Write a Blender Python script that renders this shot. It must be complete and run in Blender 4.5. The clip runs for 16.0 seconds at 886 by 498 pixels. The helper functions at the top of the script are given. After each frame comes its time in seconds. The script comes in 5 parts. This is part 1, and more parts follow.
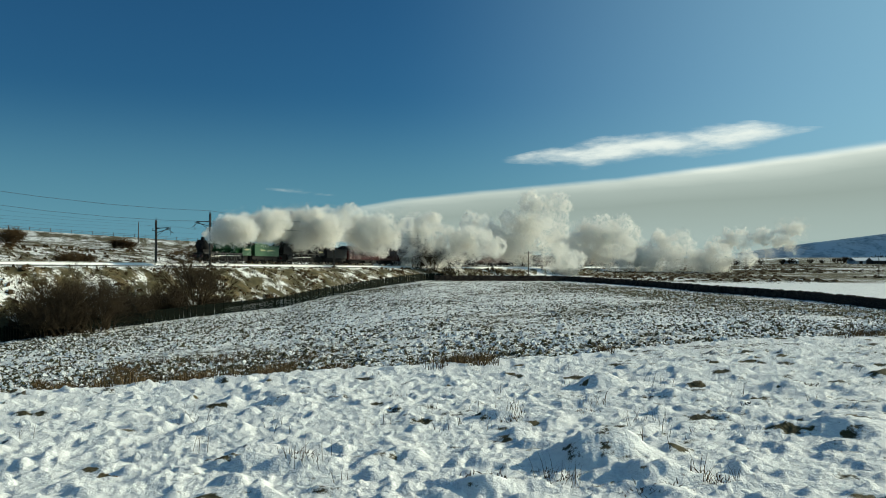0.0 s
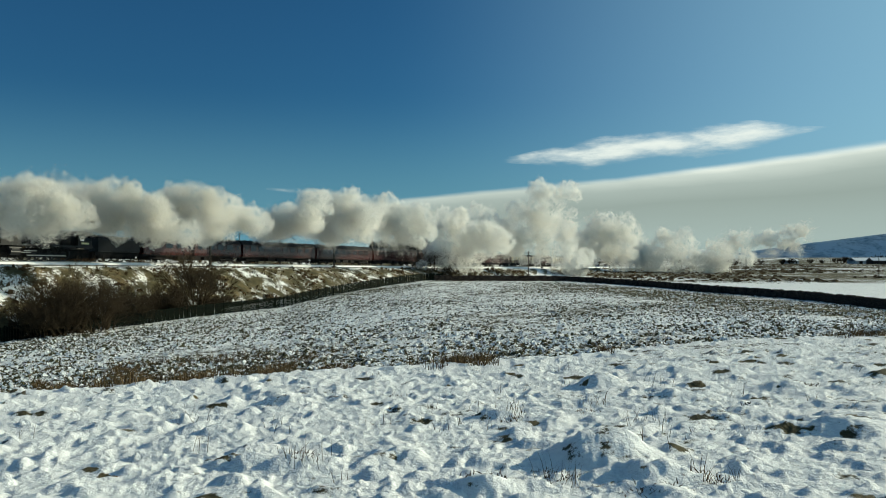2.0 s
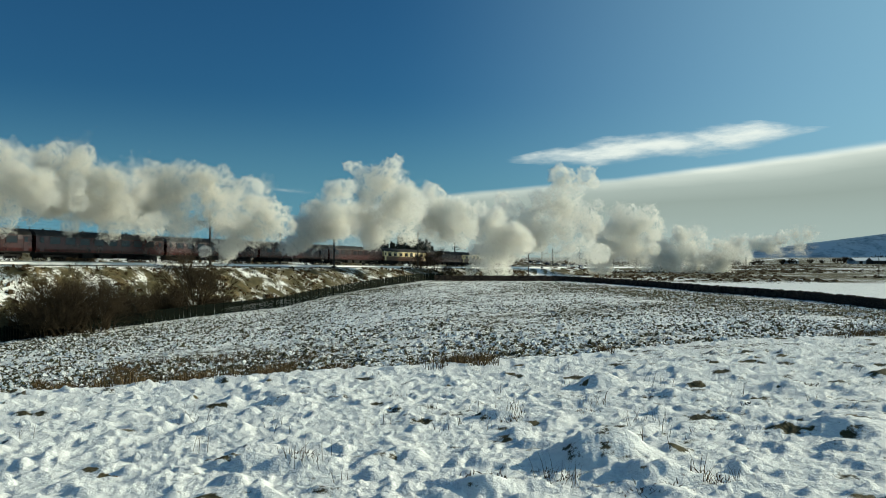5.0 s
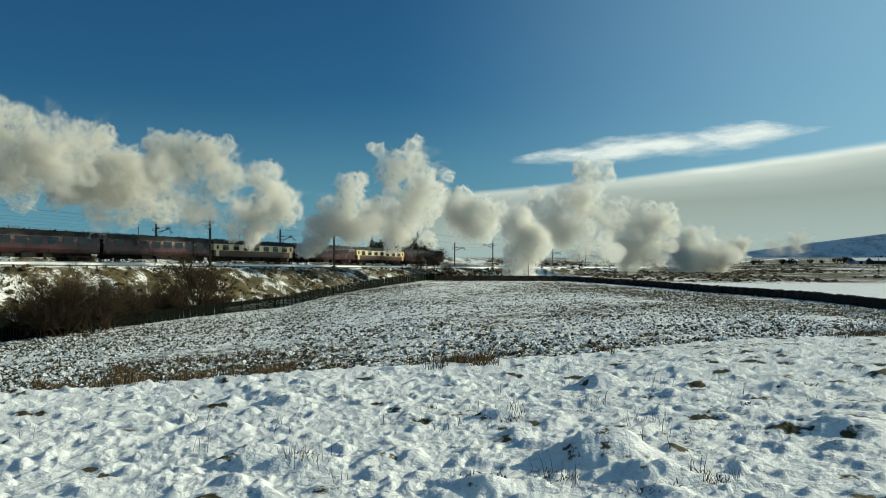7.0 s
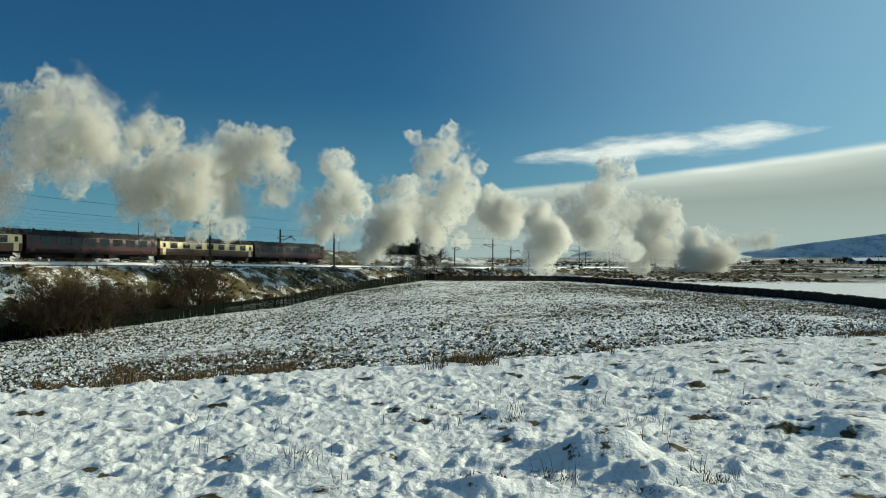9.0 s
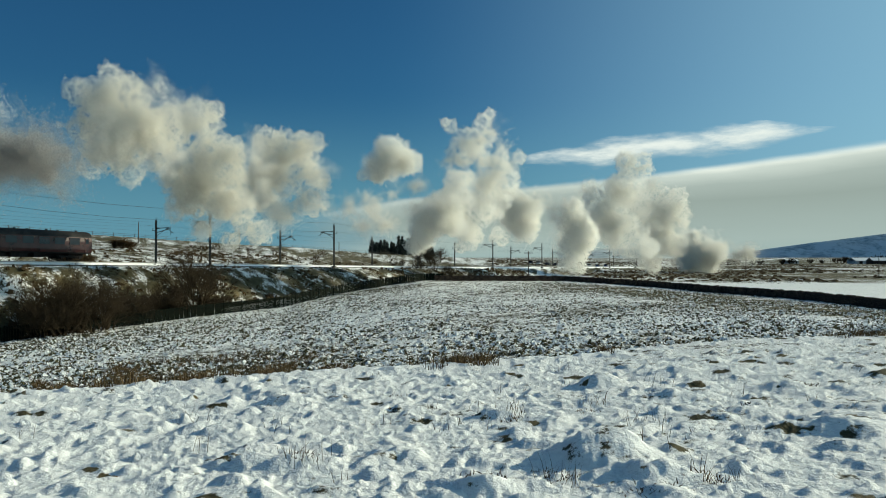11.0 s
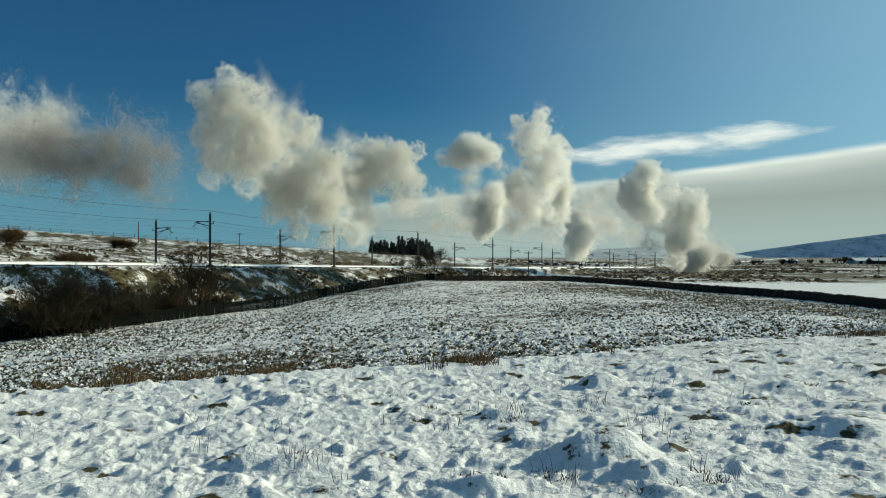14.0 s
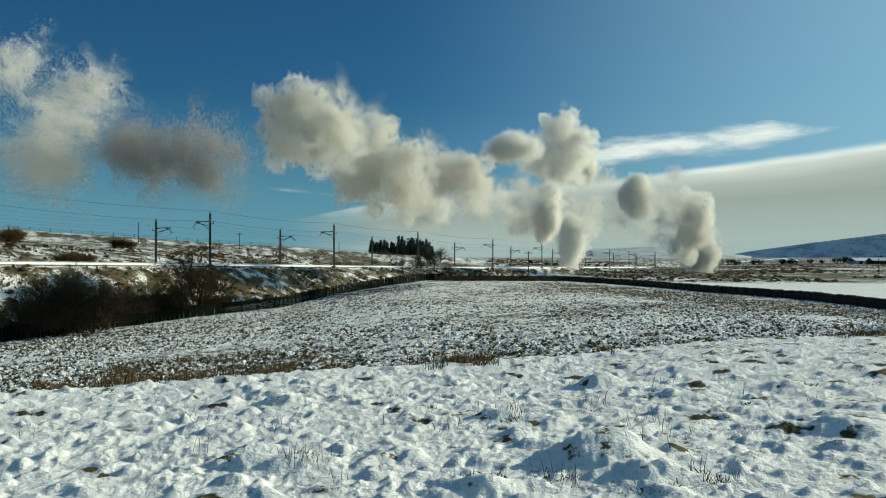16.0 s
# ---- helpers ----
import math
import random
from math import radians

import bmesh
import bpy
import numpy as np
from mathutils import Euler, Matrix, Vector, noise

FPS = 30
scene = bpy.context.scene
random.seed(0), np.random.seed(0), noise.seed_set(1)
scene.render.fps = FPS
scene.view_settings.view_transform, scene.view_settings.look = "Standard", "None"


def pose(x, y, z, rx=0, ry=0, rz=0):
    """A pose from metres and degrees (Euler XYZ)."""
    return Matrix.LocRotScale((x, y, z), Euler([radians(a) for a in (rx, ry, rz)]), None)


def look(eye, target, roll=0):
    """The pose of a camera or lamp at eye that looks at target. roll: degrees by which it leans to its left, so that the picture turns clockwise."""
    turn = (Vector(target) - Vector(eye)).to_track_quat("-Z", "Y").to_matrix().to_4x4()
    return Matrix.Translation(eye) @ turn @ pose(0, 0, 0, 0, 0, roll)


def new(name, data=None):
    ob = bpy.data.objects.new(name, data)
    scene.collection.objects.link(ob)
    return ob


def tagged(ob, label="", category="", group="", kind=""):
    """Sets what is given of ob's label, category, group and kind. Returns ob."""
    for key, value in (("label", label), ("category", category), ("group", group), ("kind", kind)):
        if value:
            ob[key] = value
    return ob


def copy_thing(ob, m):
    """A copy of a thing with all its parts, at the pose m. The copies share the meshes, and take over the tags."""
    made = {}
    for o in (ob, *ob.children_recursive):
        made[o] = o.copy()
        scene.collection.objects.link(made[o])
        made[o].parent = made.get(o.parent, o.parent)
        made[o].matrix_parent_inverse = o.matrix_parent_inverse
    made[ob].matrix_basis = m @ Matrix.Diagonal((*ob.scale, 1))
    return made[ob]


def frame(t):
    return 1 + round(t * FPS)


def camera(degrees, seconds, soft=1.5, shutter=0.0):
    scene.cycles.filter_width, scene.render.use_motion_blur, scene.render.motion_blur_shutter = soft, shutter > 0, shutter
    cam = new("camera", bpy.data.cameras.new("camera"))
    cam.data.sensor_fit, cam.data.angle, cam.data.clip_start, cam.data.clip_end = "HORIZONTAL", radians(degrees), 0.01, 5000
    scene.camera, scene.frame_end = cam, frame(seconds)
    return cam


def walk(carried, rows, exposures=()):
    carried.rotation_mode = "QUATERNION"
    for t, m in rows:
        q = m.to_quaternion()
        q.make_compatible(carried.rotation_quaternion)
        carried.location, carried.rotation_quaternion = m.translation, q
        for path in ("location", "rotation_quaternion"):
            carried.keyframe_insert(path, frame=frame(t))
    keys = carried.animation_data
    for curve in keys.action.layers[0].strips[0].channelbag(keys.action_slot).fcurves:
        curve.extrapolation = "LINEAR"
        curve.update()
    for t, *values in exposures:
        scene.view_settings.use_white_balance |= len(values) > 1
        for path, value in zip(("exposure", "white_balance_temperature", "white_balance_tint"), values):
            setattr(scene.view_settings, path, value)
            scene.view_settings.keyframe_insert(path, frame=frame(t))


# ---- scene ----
cam = camera(60.5, 16.0, 1.0)
EYE = (0.0, 0.0, 1.6)
STAND = look(EYE, (0.0, 100.0, 1.6 + 1.19))
walk(cam, [(0.0, STAND), (16.0, STAND)], exposures=[(0.0, 0.0, 6550, -3), (16.0, 0.0, 6550, -3)])

# ---- light ----
SUN_AZ, SUN_EL = 68.0, 19.0      # degrees to the right of the view's axis, above the horizon
world = bpy.data.worlds.new("winter_sky")
scene.world = world
world.use_nodes = True
wn, wl = world.node_tree.nodes, world.node_tree.links
sky = wn.new("ShaderNodeTexSky")
sky.sky_type, sky.sun_disc = "NISHITA", False
sky.sun_elevation, sky.sun_rotation = radians(SUN_EL), radians(SUN_AZ)
sky.altitude, sky.air_density, sky.dust_density, sky.ozone_density = 300, 1.0, 1.2, 3.0
tone = wn.new("ShaderNodeMix")
tone.data_type, tone.blend_type = "RGBA", "MULTIPLY"
tone.inputs[0].default_value, tone.inputs[7].default_value = 1.0, (0.29, 0.69, 1.0, 1)
wl.new(sky.outputs[0], tone.inputs[6])
# pale blue winter haze low over the horizon
where, sep, low, haze = wn.new("ShaderNodeTexCoord"), wn.new("ShaderNodeSeparateXYZ"), wn.new("ShaderNodeMapRange"), wn.new("ShaderNodeMix")
low.inputs["From Min"].default_value, low.inputs["From Max"].default_value, low.inputs["To Min"].default_value, low.inputs["To Max"].default_value = -0.02, 0.22, 0.85, 0.0
low.interpolation_type, haze.data_type = "SMOOTHSTEP", "RGBA"
haze.inputs[7].default_value = (2.4, 5.3, 7.4, 1)
wl.new(where.outputs["Generated"], sep.inputs[0])
wl.new(sep.outputs[2], low.inputs["Value"])
wl.new(low.outputs[0], haze.inputs[0])
wl.new(tone.outputs[2], haze.inputs[6])
# the sky pales towards the sun's side
side, glow = wn.new("ShaderNodeMapRange"), wn.new("ShaderNodeMix")
side.inputs["From Min"].default_value, side.inputs["From Max"].default_value, side.inputs["To Min"].default_value, side.inputs["To Max"].default_value = -0.10, 0.80, 0.0, 0.75
side.interpolation_type, glow.data_type = "SMOOTHSTEP", "RGBA"
glow.inputs[7].default_value = (5.6, 9.0, 11.6, 1)
wl.new(sep.outputs[0], side.inputs["Value"])
wl.new(side.outputs[0], glow.inputs[0])
wl.new(haze.outputs[2], glow.inputs[6])
wl.new(glow.outputs[2], wn["Background"].inputs[0])
wn["Background"].inputs[1].default_value = 0.064
sun = new("sun", bpy.data.lights.new("sun", "SUN"))
sun.data.energy, sun.data.angle, sun.data.color = 4.65, radians(0.6), (1.0, 0.91, 0.74)
a, e = radians(SUN_AZ), radians(SUN_EL)
sun.matrix_world = look((60 * math.sin(a), 60 * math.cos(a), 60 * math.tan(e)), (0, 0, 0))


# ---- materials ----
def material(name, rough=0.8, metal=0.0):
    m = bpy.data.materials.new(name)
    m.use_nodes = True
    b = m.node_tree.nodes["Principled BSDF"]
    b.inputs["Roughness"].default_value, b.inputs["Metallic"].default_value = rough, metal
    return m, m.node_tree.nodes, m.node_tree.links, b


def noise_node(n, l, scale, detail=4.0, rough=0.6, coord="Object"):
    tc = n.new("ShaderNodeTexCoord")
    t = n.new("ShaderNodeTexNoise")
    t.inputs["Scale"].default_value, t.inputs["Detail"].default_value, t.inputs["Roughness"].default_value = scale, detail, rough
    l.new(tc.outputs[coord], t.inputs["Vector"])
    return t


def ramp_node(n, l, src, stops):
    r = n.new("ShaderNodeValToRGB")
    while len(r.color_ramp.elements) < len(stops):
        r.color_ramp.elements.new(0.5)
    for el, (p, c) in zip(r.color_ramp.elements, stops):
        el.position, el.color = p, (*c, 1)
    l.new(src, r.inputs[0])
    return r


def surface(name, c1, c2, scale=2.0, rough=0.7, metal=0.0, bump=0.2, bump_scale=None, spread=(0.35, 0.65), dist=0.02, gloss=0.5):
    """A grained surface between two colours, with fine relief."""
    m, n, l, b = material(name, rough, metal)
    b.inputs["Specular IOR Level"].default_value = gloss
    big, fine = noise_node(n, l, scale, 5), noise_node(n, l, bump_scale or scale * 6, 3)
    mix = n.new("ShaderNodeMath")
    mix.operation, mix.inputs[1].default_value = "MULTIPLY_ADD", 0.4
    l.new(fine.outputs[0], mix.inputs[0])
    l.new(big.outputs[0], mix.inputs[2])
    r = ramp_node(n, l, mix.outputs[0], [(spread[0] + 0.2, c1), (spread[1] + 0.2, c2)])
    l.new(r.outputs[0], b.inputs["Base Color"])
    if bump:
        bp = n.new("ShaderNodeBump")
        bp.inputs["Strength"].default_value, bp.inputs["Distance"].default_value = bump, dist
        l.new(fine.outputs[0], bp.inputs["Height"])
        l.new(bp.outputs[0], b.inputs["Normal"])
    return m


def ground_material():
    """Snow, broken by grass where the cover attribute is low."""
    m, n, l, b = material("snowy_ground", 0.8)
    b.inputs["Specular IOR Level"].default_value = 0.15
    at = n.new("ShaderNodeAttribute")
    at.attribute_name = "cover"
    grain, clump, tint = noise_node(n, l, 3.8, 6, 0.8), noise_node(n, l, 0.55, 4), noise_node(n, l, 14.0, 3)
    s = n.new("ShaderNodeMath")
    s.operation, s.inputs[1].default_value = "MULTIPLY_ADD", 0.5
    l.new(clump.outputs[0], s.inputs[0])
    l.new(grain.outputs[0], s.inputs[2])
    d = n.new("ShaderNodeMath")
    d.operation = "ADD"
    l.new(s.outputs[0], d.inputs[0])
    l.new(at.outputs["Fac"], d.inputs[1])
    f = n.new("ShaderNodeMapRange")
    f.inputs["From Min"].default_value, f.inputs["From Max"].default_value = 1.03, 1.10
    l.new(d.outputs[0], f.inputs["Value"])
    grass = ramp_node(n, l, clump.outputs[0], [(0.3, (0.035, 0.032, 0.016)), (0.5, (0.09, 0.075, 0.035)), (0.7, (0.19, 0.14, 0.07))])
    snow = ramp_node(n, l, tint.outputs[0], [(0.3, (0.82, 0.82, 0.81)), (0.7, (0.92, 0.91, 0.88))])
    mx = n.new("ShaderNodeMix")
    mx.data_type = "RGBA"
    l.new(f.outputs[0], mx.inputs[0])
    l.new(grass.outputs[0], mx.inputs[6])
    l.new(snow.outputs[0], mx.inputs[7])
    l.new(mx.outputs[2], b.inputs["Base Color"])
    bp = n.new("ShaderNodeBump")
    bp.inputs["Strength"].default_value, bp.inputs["Distance"].default_value = 0.6, 0.10
    crumb = n.new("ShaderNodeMath")
    crumb.operation, crumb.inputs[1].default_value = "MULTIPLY_ADD", 0.35
    l.new(tint.outputs[0], crumb.inputs[0])
    l.new(grain.outputs[0], crumb.inputs[2])
    l.new(crumb.outputs[0], bp.inputs["Height"])
    l.new(bp.outputs[0], b.inputs["Normal"])
    return m


GROUND = ground_material()
SNOW = surface("snow", (0.80, 0.80, 0.79), (0.91, 0.90, 0.87), 3.0, 0.7)
GREEN = surface("apple_green_paint", (0.016, 0.065, 0.022), (0.026, 0.090, 0.032), 0.8, 0.28, bump=0.0)
BLACK = surface("sooty_black_paint", (0.008, 0.008, 0.008), (0.016, 0.016, 0.016), 1.5, 0.4, bump=0.05, gloss=0.25)
SOOT = surface("matt_soot", (0.008, 0.008, 0.008), (0.020, 0.018, 0.016), 2.0, 0.8, gloss=0.15)
STEEL = surface("worn_steel", (0.25, 0.24, 0.23), (0.45, 0.43, 0.40), 4.0, 0.3, 0.9, 0.05)
MAROON = surface("maroon_paint", (0.028, 0.007, 0.007), (0.050, 0.011, 0.010), 0.7, 0.25, bump=0.0)
CREAM = surface("cream_paint", (0.62, 0.50, 0.26), (0.72, 0.58, 0.32), 0.7, 0.3, bump=0.0)
BROWN = surface("chocolate_paint", (0.06, 0.03, 0.018), (0.085, 0.04, 0.025), 0.7, 0.3, bump=0.0)
ROOF = surface("grey_roof", (0.014, 0.014, 0.014), (0.038, 0.036, 0.034), 1.0, 0.8, gloss=0.2)
GLASS = surface("dark_carriage_glass", (0.012, 0.014, 0.016), (0.02, 0.022, 0.024), 0.5, 0.06, bump=0.0)
MAST = surface("weathered_steel_mast", (0.035, 0.035, 0.032), (0.07, 0.068, 0.06), 3.0, 0.6, 0.3)
WIRE = surface("dark_wire", (0.03, 0.04, 0.045), (0.05, 0.06, 0.07), 3.0, 0.6, 0.2, bump=0.0)
YELLOW = surface("cream_lettering", (0.70, 0.62, 0.30), (0.78, 0.70, 0.38), 2.0, 0.5, bump=0.0)


# ---- building helpers ----
def thing(name, label, category, group="", kind="", loc=(0, 0, 0), rz=0.0):
    ob = new(name)
    ob.empty_display_size = 0.2
    ob.matrix_basis = pose(*loc, 0, 0, rz)
    return tagged(ob, label, category, group, kind)


def mesh_from(name, bm, mat, smooth=None):
    me = bpy.data.meshes.new(name)
    bm.normal_update()
    bm.to_mesh(me)
    bm.free()
    if mat:
        me.materials.append(mat)
    if smooth is not None:
        me.polygons.foreach_set("use_smooth", [smooth] * len(me.polygons))
    return me


def part(name, bm, mat, parent, label="", smooth=None):
    ob = new(name, mesh_from(name, bm, mat, smooth))
    ob.parent = parent
    return tagged(ob, label)


def box(bm, c, s, bevel=0.0, rz=0.0):
    r = bmesh.ops.create_cube(bm, size=1.0, matrix=Matrix.LocRotScale(c, Euler((0, 0, radians(rz))), s))
    if bevel:
        es = list({e for v in r["verts"] for e in v.link_edges})
        bmesh.ops.bevel(bm, geom=es, offset=bevel, segments=2, affect="EDGES", profile=0.6)


def rod(bm, p, q, r0, r1=None, n=8, caps=True):
    """A round bar from p to q."""
    p, q = Vector(p), Vector(q)
    m = Matrix.Translation((p + q) / 2) @ (q - p).to_track_quat("Z", "Y").to_matrix().to_4x4()
    bmesh.ops.create_cone(bm, cap_ends=caps, segments=n, radius1=r0, radius2=r0 if r1 is None else r1, depth=(q - p).length, matrix=m)


def prism(bm, pts, y0, y1):
    """An outline in x and z, drawn out from y0 to y1."""
    f = [bm.verts.new((x, y0, z)) for x, z in pts]
    g = [bm.verts.new((x, y1, z)) for x, z in pts]
    bm.faces.new(f)
    bm.faces.new(g[::-1])
    for i in range(len(pts)):
        j = (i + 1) % len(pts)
        bm.faces.new((f[j], f[i], g[i], g[j]))


def loft(bm, pts, x0, x1):
    """An outline in y and z, drawn out from x0 to x1."""
    f = [bm.verts.new((x0, y, z)) for y, z in pts]
    g = [bm.verts.new((x1, y, z)) for y, z in pts]
    bm.faces.new(f[::-1])
    bm.faces.new(g)
    for i in range(len(pts)):
        j = (i + 1) % len(pts)
        bm.faces.new((f[i], f[j], g[j], g[i]))


# ---- the lie of the land ----
# The railway runs straight: u is metres along it towards the head of the train, v metres to its far side.
ORIGIN = (-22.5, 144.5)
ALONG = (-0.44, -0.898)
ACROSS = (-0.898, 0.44)
TRACK_TURN = math.degrees(math.atan2(ALONG[1], ALONG[0]))


def rail_z(u):
    return 0.31 + 0.0155 * u if u > -60 else 0.31 - 0.93 + 0.010 * (u + 60)


def on_track(u, v=0.0, h=0.0):
    return (ORIGIN[0] + ALONG[0] * u + ACROSS[0] * v, ORIGIN[1] + ALONG[1] * u + ACROSS[1] * v, rail_z(u) + h)


# columns: slope of the view ray (x over y); per column the depth and the height of crest, dip, field's near side, field's far side, beyond, far
COLUMNS = [-0.85, -0.583, -0.40, -0.21, -0.025, 0.16, 0.347, 0.583, 0.85]
DEPTHS = [
    (11, 12.5, 14, 15.5, 17, 19, 22, 25, 28),
    (20, 23, 26, 28, 28, 28, 29, 32, 36),
    (33, 36, 38, 38, 36, 34, 34, 38, 42),
    (66, 71, 83, 100, 146, 158, 115, 78, 60),
    (120, 130, 150, 175, 240, 260, 190, 150, 130),
    (200, 210, 230, 260, 330, 420, 500, 520, 520),
]
HEIGHTS = [
    (-2.1, -2.25, -2.35, -2.35, -2.4, -2.45, -2.45, -2.5, -2.5),
    (-5.6, -5.6, -5.5, -5.3, -4.9, -4.4, -4.0, -3.8, -3.6),
    (-6.1, -6.1, -5.7, -5.3, -4.85, -4.4, -4.1, -4.0, -3.9),
    (-7.9, -7.9, -7.3, -6.5, -4.35, -4.8, -5.2, -5.3, -5.2),
    (1.8, 2.2, 1.2, -1.0, -5.0, -5.6, -6.0, -6.0, -6.0),
    (10.6, 8.2, 6.2, 3.9, 0.9, -2.6, -5.5, -5.5, -5.5),
]


def lerp_cols(row, r):
    return float(np.interp(r, COLUMNS, row))


PROFILES = {}


def profile(r):
    """Depths and heights along one ray; rounded to share the work."""
    k = round(r * 3000)
    if k not in PROFILES:
        r = k / 3000
        ds = [0.0] + [lerp_cols(q, r) for q in DEPTHS] + [4500.0]
        hs = [0.05] + [lerp_cols(q, r) + 1.6 for q in HEIGHTS] + [4.0 + 5.0 * min(max(0.0, r), 1.0)]
        PROFILES[k] = (ds, hs)
    return PROFILES[k]


def smooth01(a, b, x):
    t = min(max((x - a) / (b - a), 0.0), 1.0)
    return t * t * (3 - 2 * t)


def land(x, y):
    """Height of the ground, without its small bumps."""
    if y < 1.5:
        h = -0.02 * min(math.hypot(x, y), 40)
    else:
        ds, hs = profile(x / y)
        h = hs[-1]
        for i in range(len(ds) - 1):
            if y <= ds[i + 1]:
                f = (y - ds[i]) / (ds[i + 1] - ds[i])
                h = hs[i] + (hs[i + 1] - hs[i]) * (f * 0.6 + 0.4 * f * f * (3 - 2 * f))
                break
    px, py = x - ORIGIN[0], y - ORIGIN[1]
    u, v = px * ALONG[0] + py * ALONG[1], px * ACROSS[0] + py * ACROSS[1]
    if -900 < u < 700:
        bed = rail_z(u) - 0.55
        side = -v - 4.6 if v < 1.7 else v - 8.2
        t = smooth01(0.0, 9.0 if v < 1.7 else 22.0, side)
        w = t if u > -300 else 1 - (1 - t) * smooth01(-900, -300, u)
        h = bed + (h - bed) * w
    return h


# ---- the ground ----
def cell_bump(x, y, s, seed):
    """Rounded tussocks on a jittered grid, s metres apart."""
    i, j, best = math.floor(x / s), math.floor(y / s), 0.0
    for a in (i - 1, i, i + 1):
        for b in (j - 1, j, j + 1):
            k = math.sin(a * 127.1 + b * 311.7 + seed) * 43758.5453
            k -= math.floor(k)
            q = math.sin(a * 269.5 + b * 183.3 + seed * 2) * 24634.6345
            q -= math.floor(q)
            size = 0.2 + 0.8 * ((k * 7.13) % 1.0) ** 1.5
            d2 = ((x - (a + k) * s) ** 2 + (y - (b + q) * s) ** 2) / (s * s * 0.30 * size * size)
            if d2 < 1:
                best = max(best, (1 - d2) ** 1.3 * size)
    return best


# lone hummocks under the snow: place, half widths, height
MOUNDS = ((1.46, 6.95, 0.44, 0.45, 0.27), (1.70, 6.15, 0.24, 0.2, 0.13), (4.25, 8.0, 0.5, 0.3, 0.16), (2.65, 12.8, 0.38, 0.3, 0.22), (-1.35, 7.0, 0.35, 0.25, 0.10), (3.3, 10.9, 0.4, 0.3, 0.12), (5.2, 11.6, 0.4, 0.3, 0.15), (0.75, 9.6, 0.25, 0.2, 0.12), (0.35, 6.0, 0.25, 0.2, 0.10), (4.4, 14.2, 0.4, 0.3, 0.16))


def relief(x, y):
    """Small bumps of the ground and how far snow covers it."""
    d = math.hypot(x, y)
    r = x / max(y, 0.3)
    crest = lerp_cols(DEPTHS[0], r)
    near = 1 - smooth01(crest * 0.95, crest * 1.25, y)
    px, py = x - ORIGIN[0], y - ORIGIN[1]
    u, v = px * ALONG[0] + py * ALONG[1], px * ACROSS[0] + py * ACROSS[1]
    bed = 1 - smooth01(4.4, 6.0, abs(v - 1.7) - 1.5)
    h, cover = 0.0, 0.62
    if d < 60:
        wx, wy = x + 0.25 * noise.noise((x * 1.7, y * 1.7, 3)), y + 0.25 * noise.noise((x * 1.7, y * 1.7, 9))
        h = 0.10 * cell_bump(wx, wy, 0.85, 1.0) + 0.075 * cell_bump(wx, wy, 0.40, 5.0) + 0.06 * cell_bump(wy, wx, 0.29, 3.0) + 0.035 * cell_bump(x, y, 0.15, 2.0) + 0.03 * noise.noise((x * 1.1, y * 1.1, 0)) + 0.02 * abs(noise.noise((x * 5, y * 5, 8))) + 0.018 * noise.noise((x * 11, y * 11, 4)) + 0.010 * noise.noise((x * 23, y * 23, 6))
        h *= 0.72
        for mx, my, wx2, wy2, tall in MOUNDS:
            if abs(x - mx) < 3 * wx2 and abs(y - my) < 3 * wy2:
                k = ((x - mx) / wx2) ** 2 + ((y - my) / wy2) ** 2
                h = h * (1 - 0.3 * math.exp(-k * 1.2)) + tall * math.exp(-k ** 1.2)
        h *= 0.6 + 0.4 * near
        h += (1 - near) * (0.12 * noise.noise((x * 2.3, y * 2.3, 5)) + 0.05 * noise.noise((x * 6.1, y * 6.1, 1)))
    elif d < 260:
        h = 0.08 * noise.noise((x * 0.9, y * 0.9, 0)) + 0.13 * noise.noise((x * 2.3, y * 2.3, 5)) + 0.06 * noise.noise((x * 6.1, y * 6.1, 1))
    elif d < 4000:
        h = 0.25 * noise.noise((x * 0.05, y * 0.05, 2))
    patch = noise.noise((x * 0.05, y * 0.05, 7))
    if near > 0.5:
        cover = 0.46 + 0.08 * patch
        # turf shows on the steep near-left sides of tussocks and mounds
        left_slope = cell_bump(x + .07, y + .09, 0.85, 1.0) - cell_bump(x - .07, y - .09, 0.85, 1.0)
        left_slope += 0.7 * (cell_bump(x + .04, y + .05, 0.40, 5.0) - cell_bump(x - .04, y - .05, 0.40, 5.0))
        cover -= 0.42 * smooth01(.28, .75, left_slope) * smooth01(-.15, .3, noise.noise((x * .9, y * .9, 12)))
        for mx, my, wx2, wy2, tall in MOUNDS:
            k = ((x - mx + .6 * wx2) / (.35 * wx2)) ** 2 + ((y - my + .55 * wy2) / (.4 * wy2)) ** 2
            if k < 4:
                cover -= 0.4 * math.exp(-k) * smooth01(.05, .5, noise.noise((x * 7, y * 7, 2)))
    elif v > 6:
        cover = 0.27 + 0.16 * patch + 0.14 * noise.noise((x * .16, y * .16, 21)) + 0.20 * noise.noise((x * .5, y * .5, 22))
    elif v > -15 and y > 60:
        cover = 0.23 + 0.14 * noise.noise((x * .22, y * .22, 5)) + 0.24 * noise.noise((x * .7, y * .7, 15))
    else:
        cover = 0.34 + 0.12 * patch
    if y > 185 and v < -10:
        cover = 0.22 + 0.18 * patch + 0.26 * noise.noise((x * .012, y * .035, 3))
    if x / max(y, 1) > 0.2 and lerp_cols(DEPTHS[3], r) < y < 180:
        cover = 0.47
    edge = lerp_cols(DEPTHS[3], r)
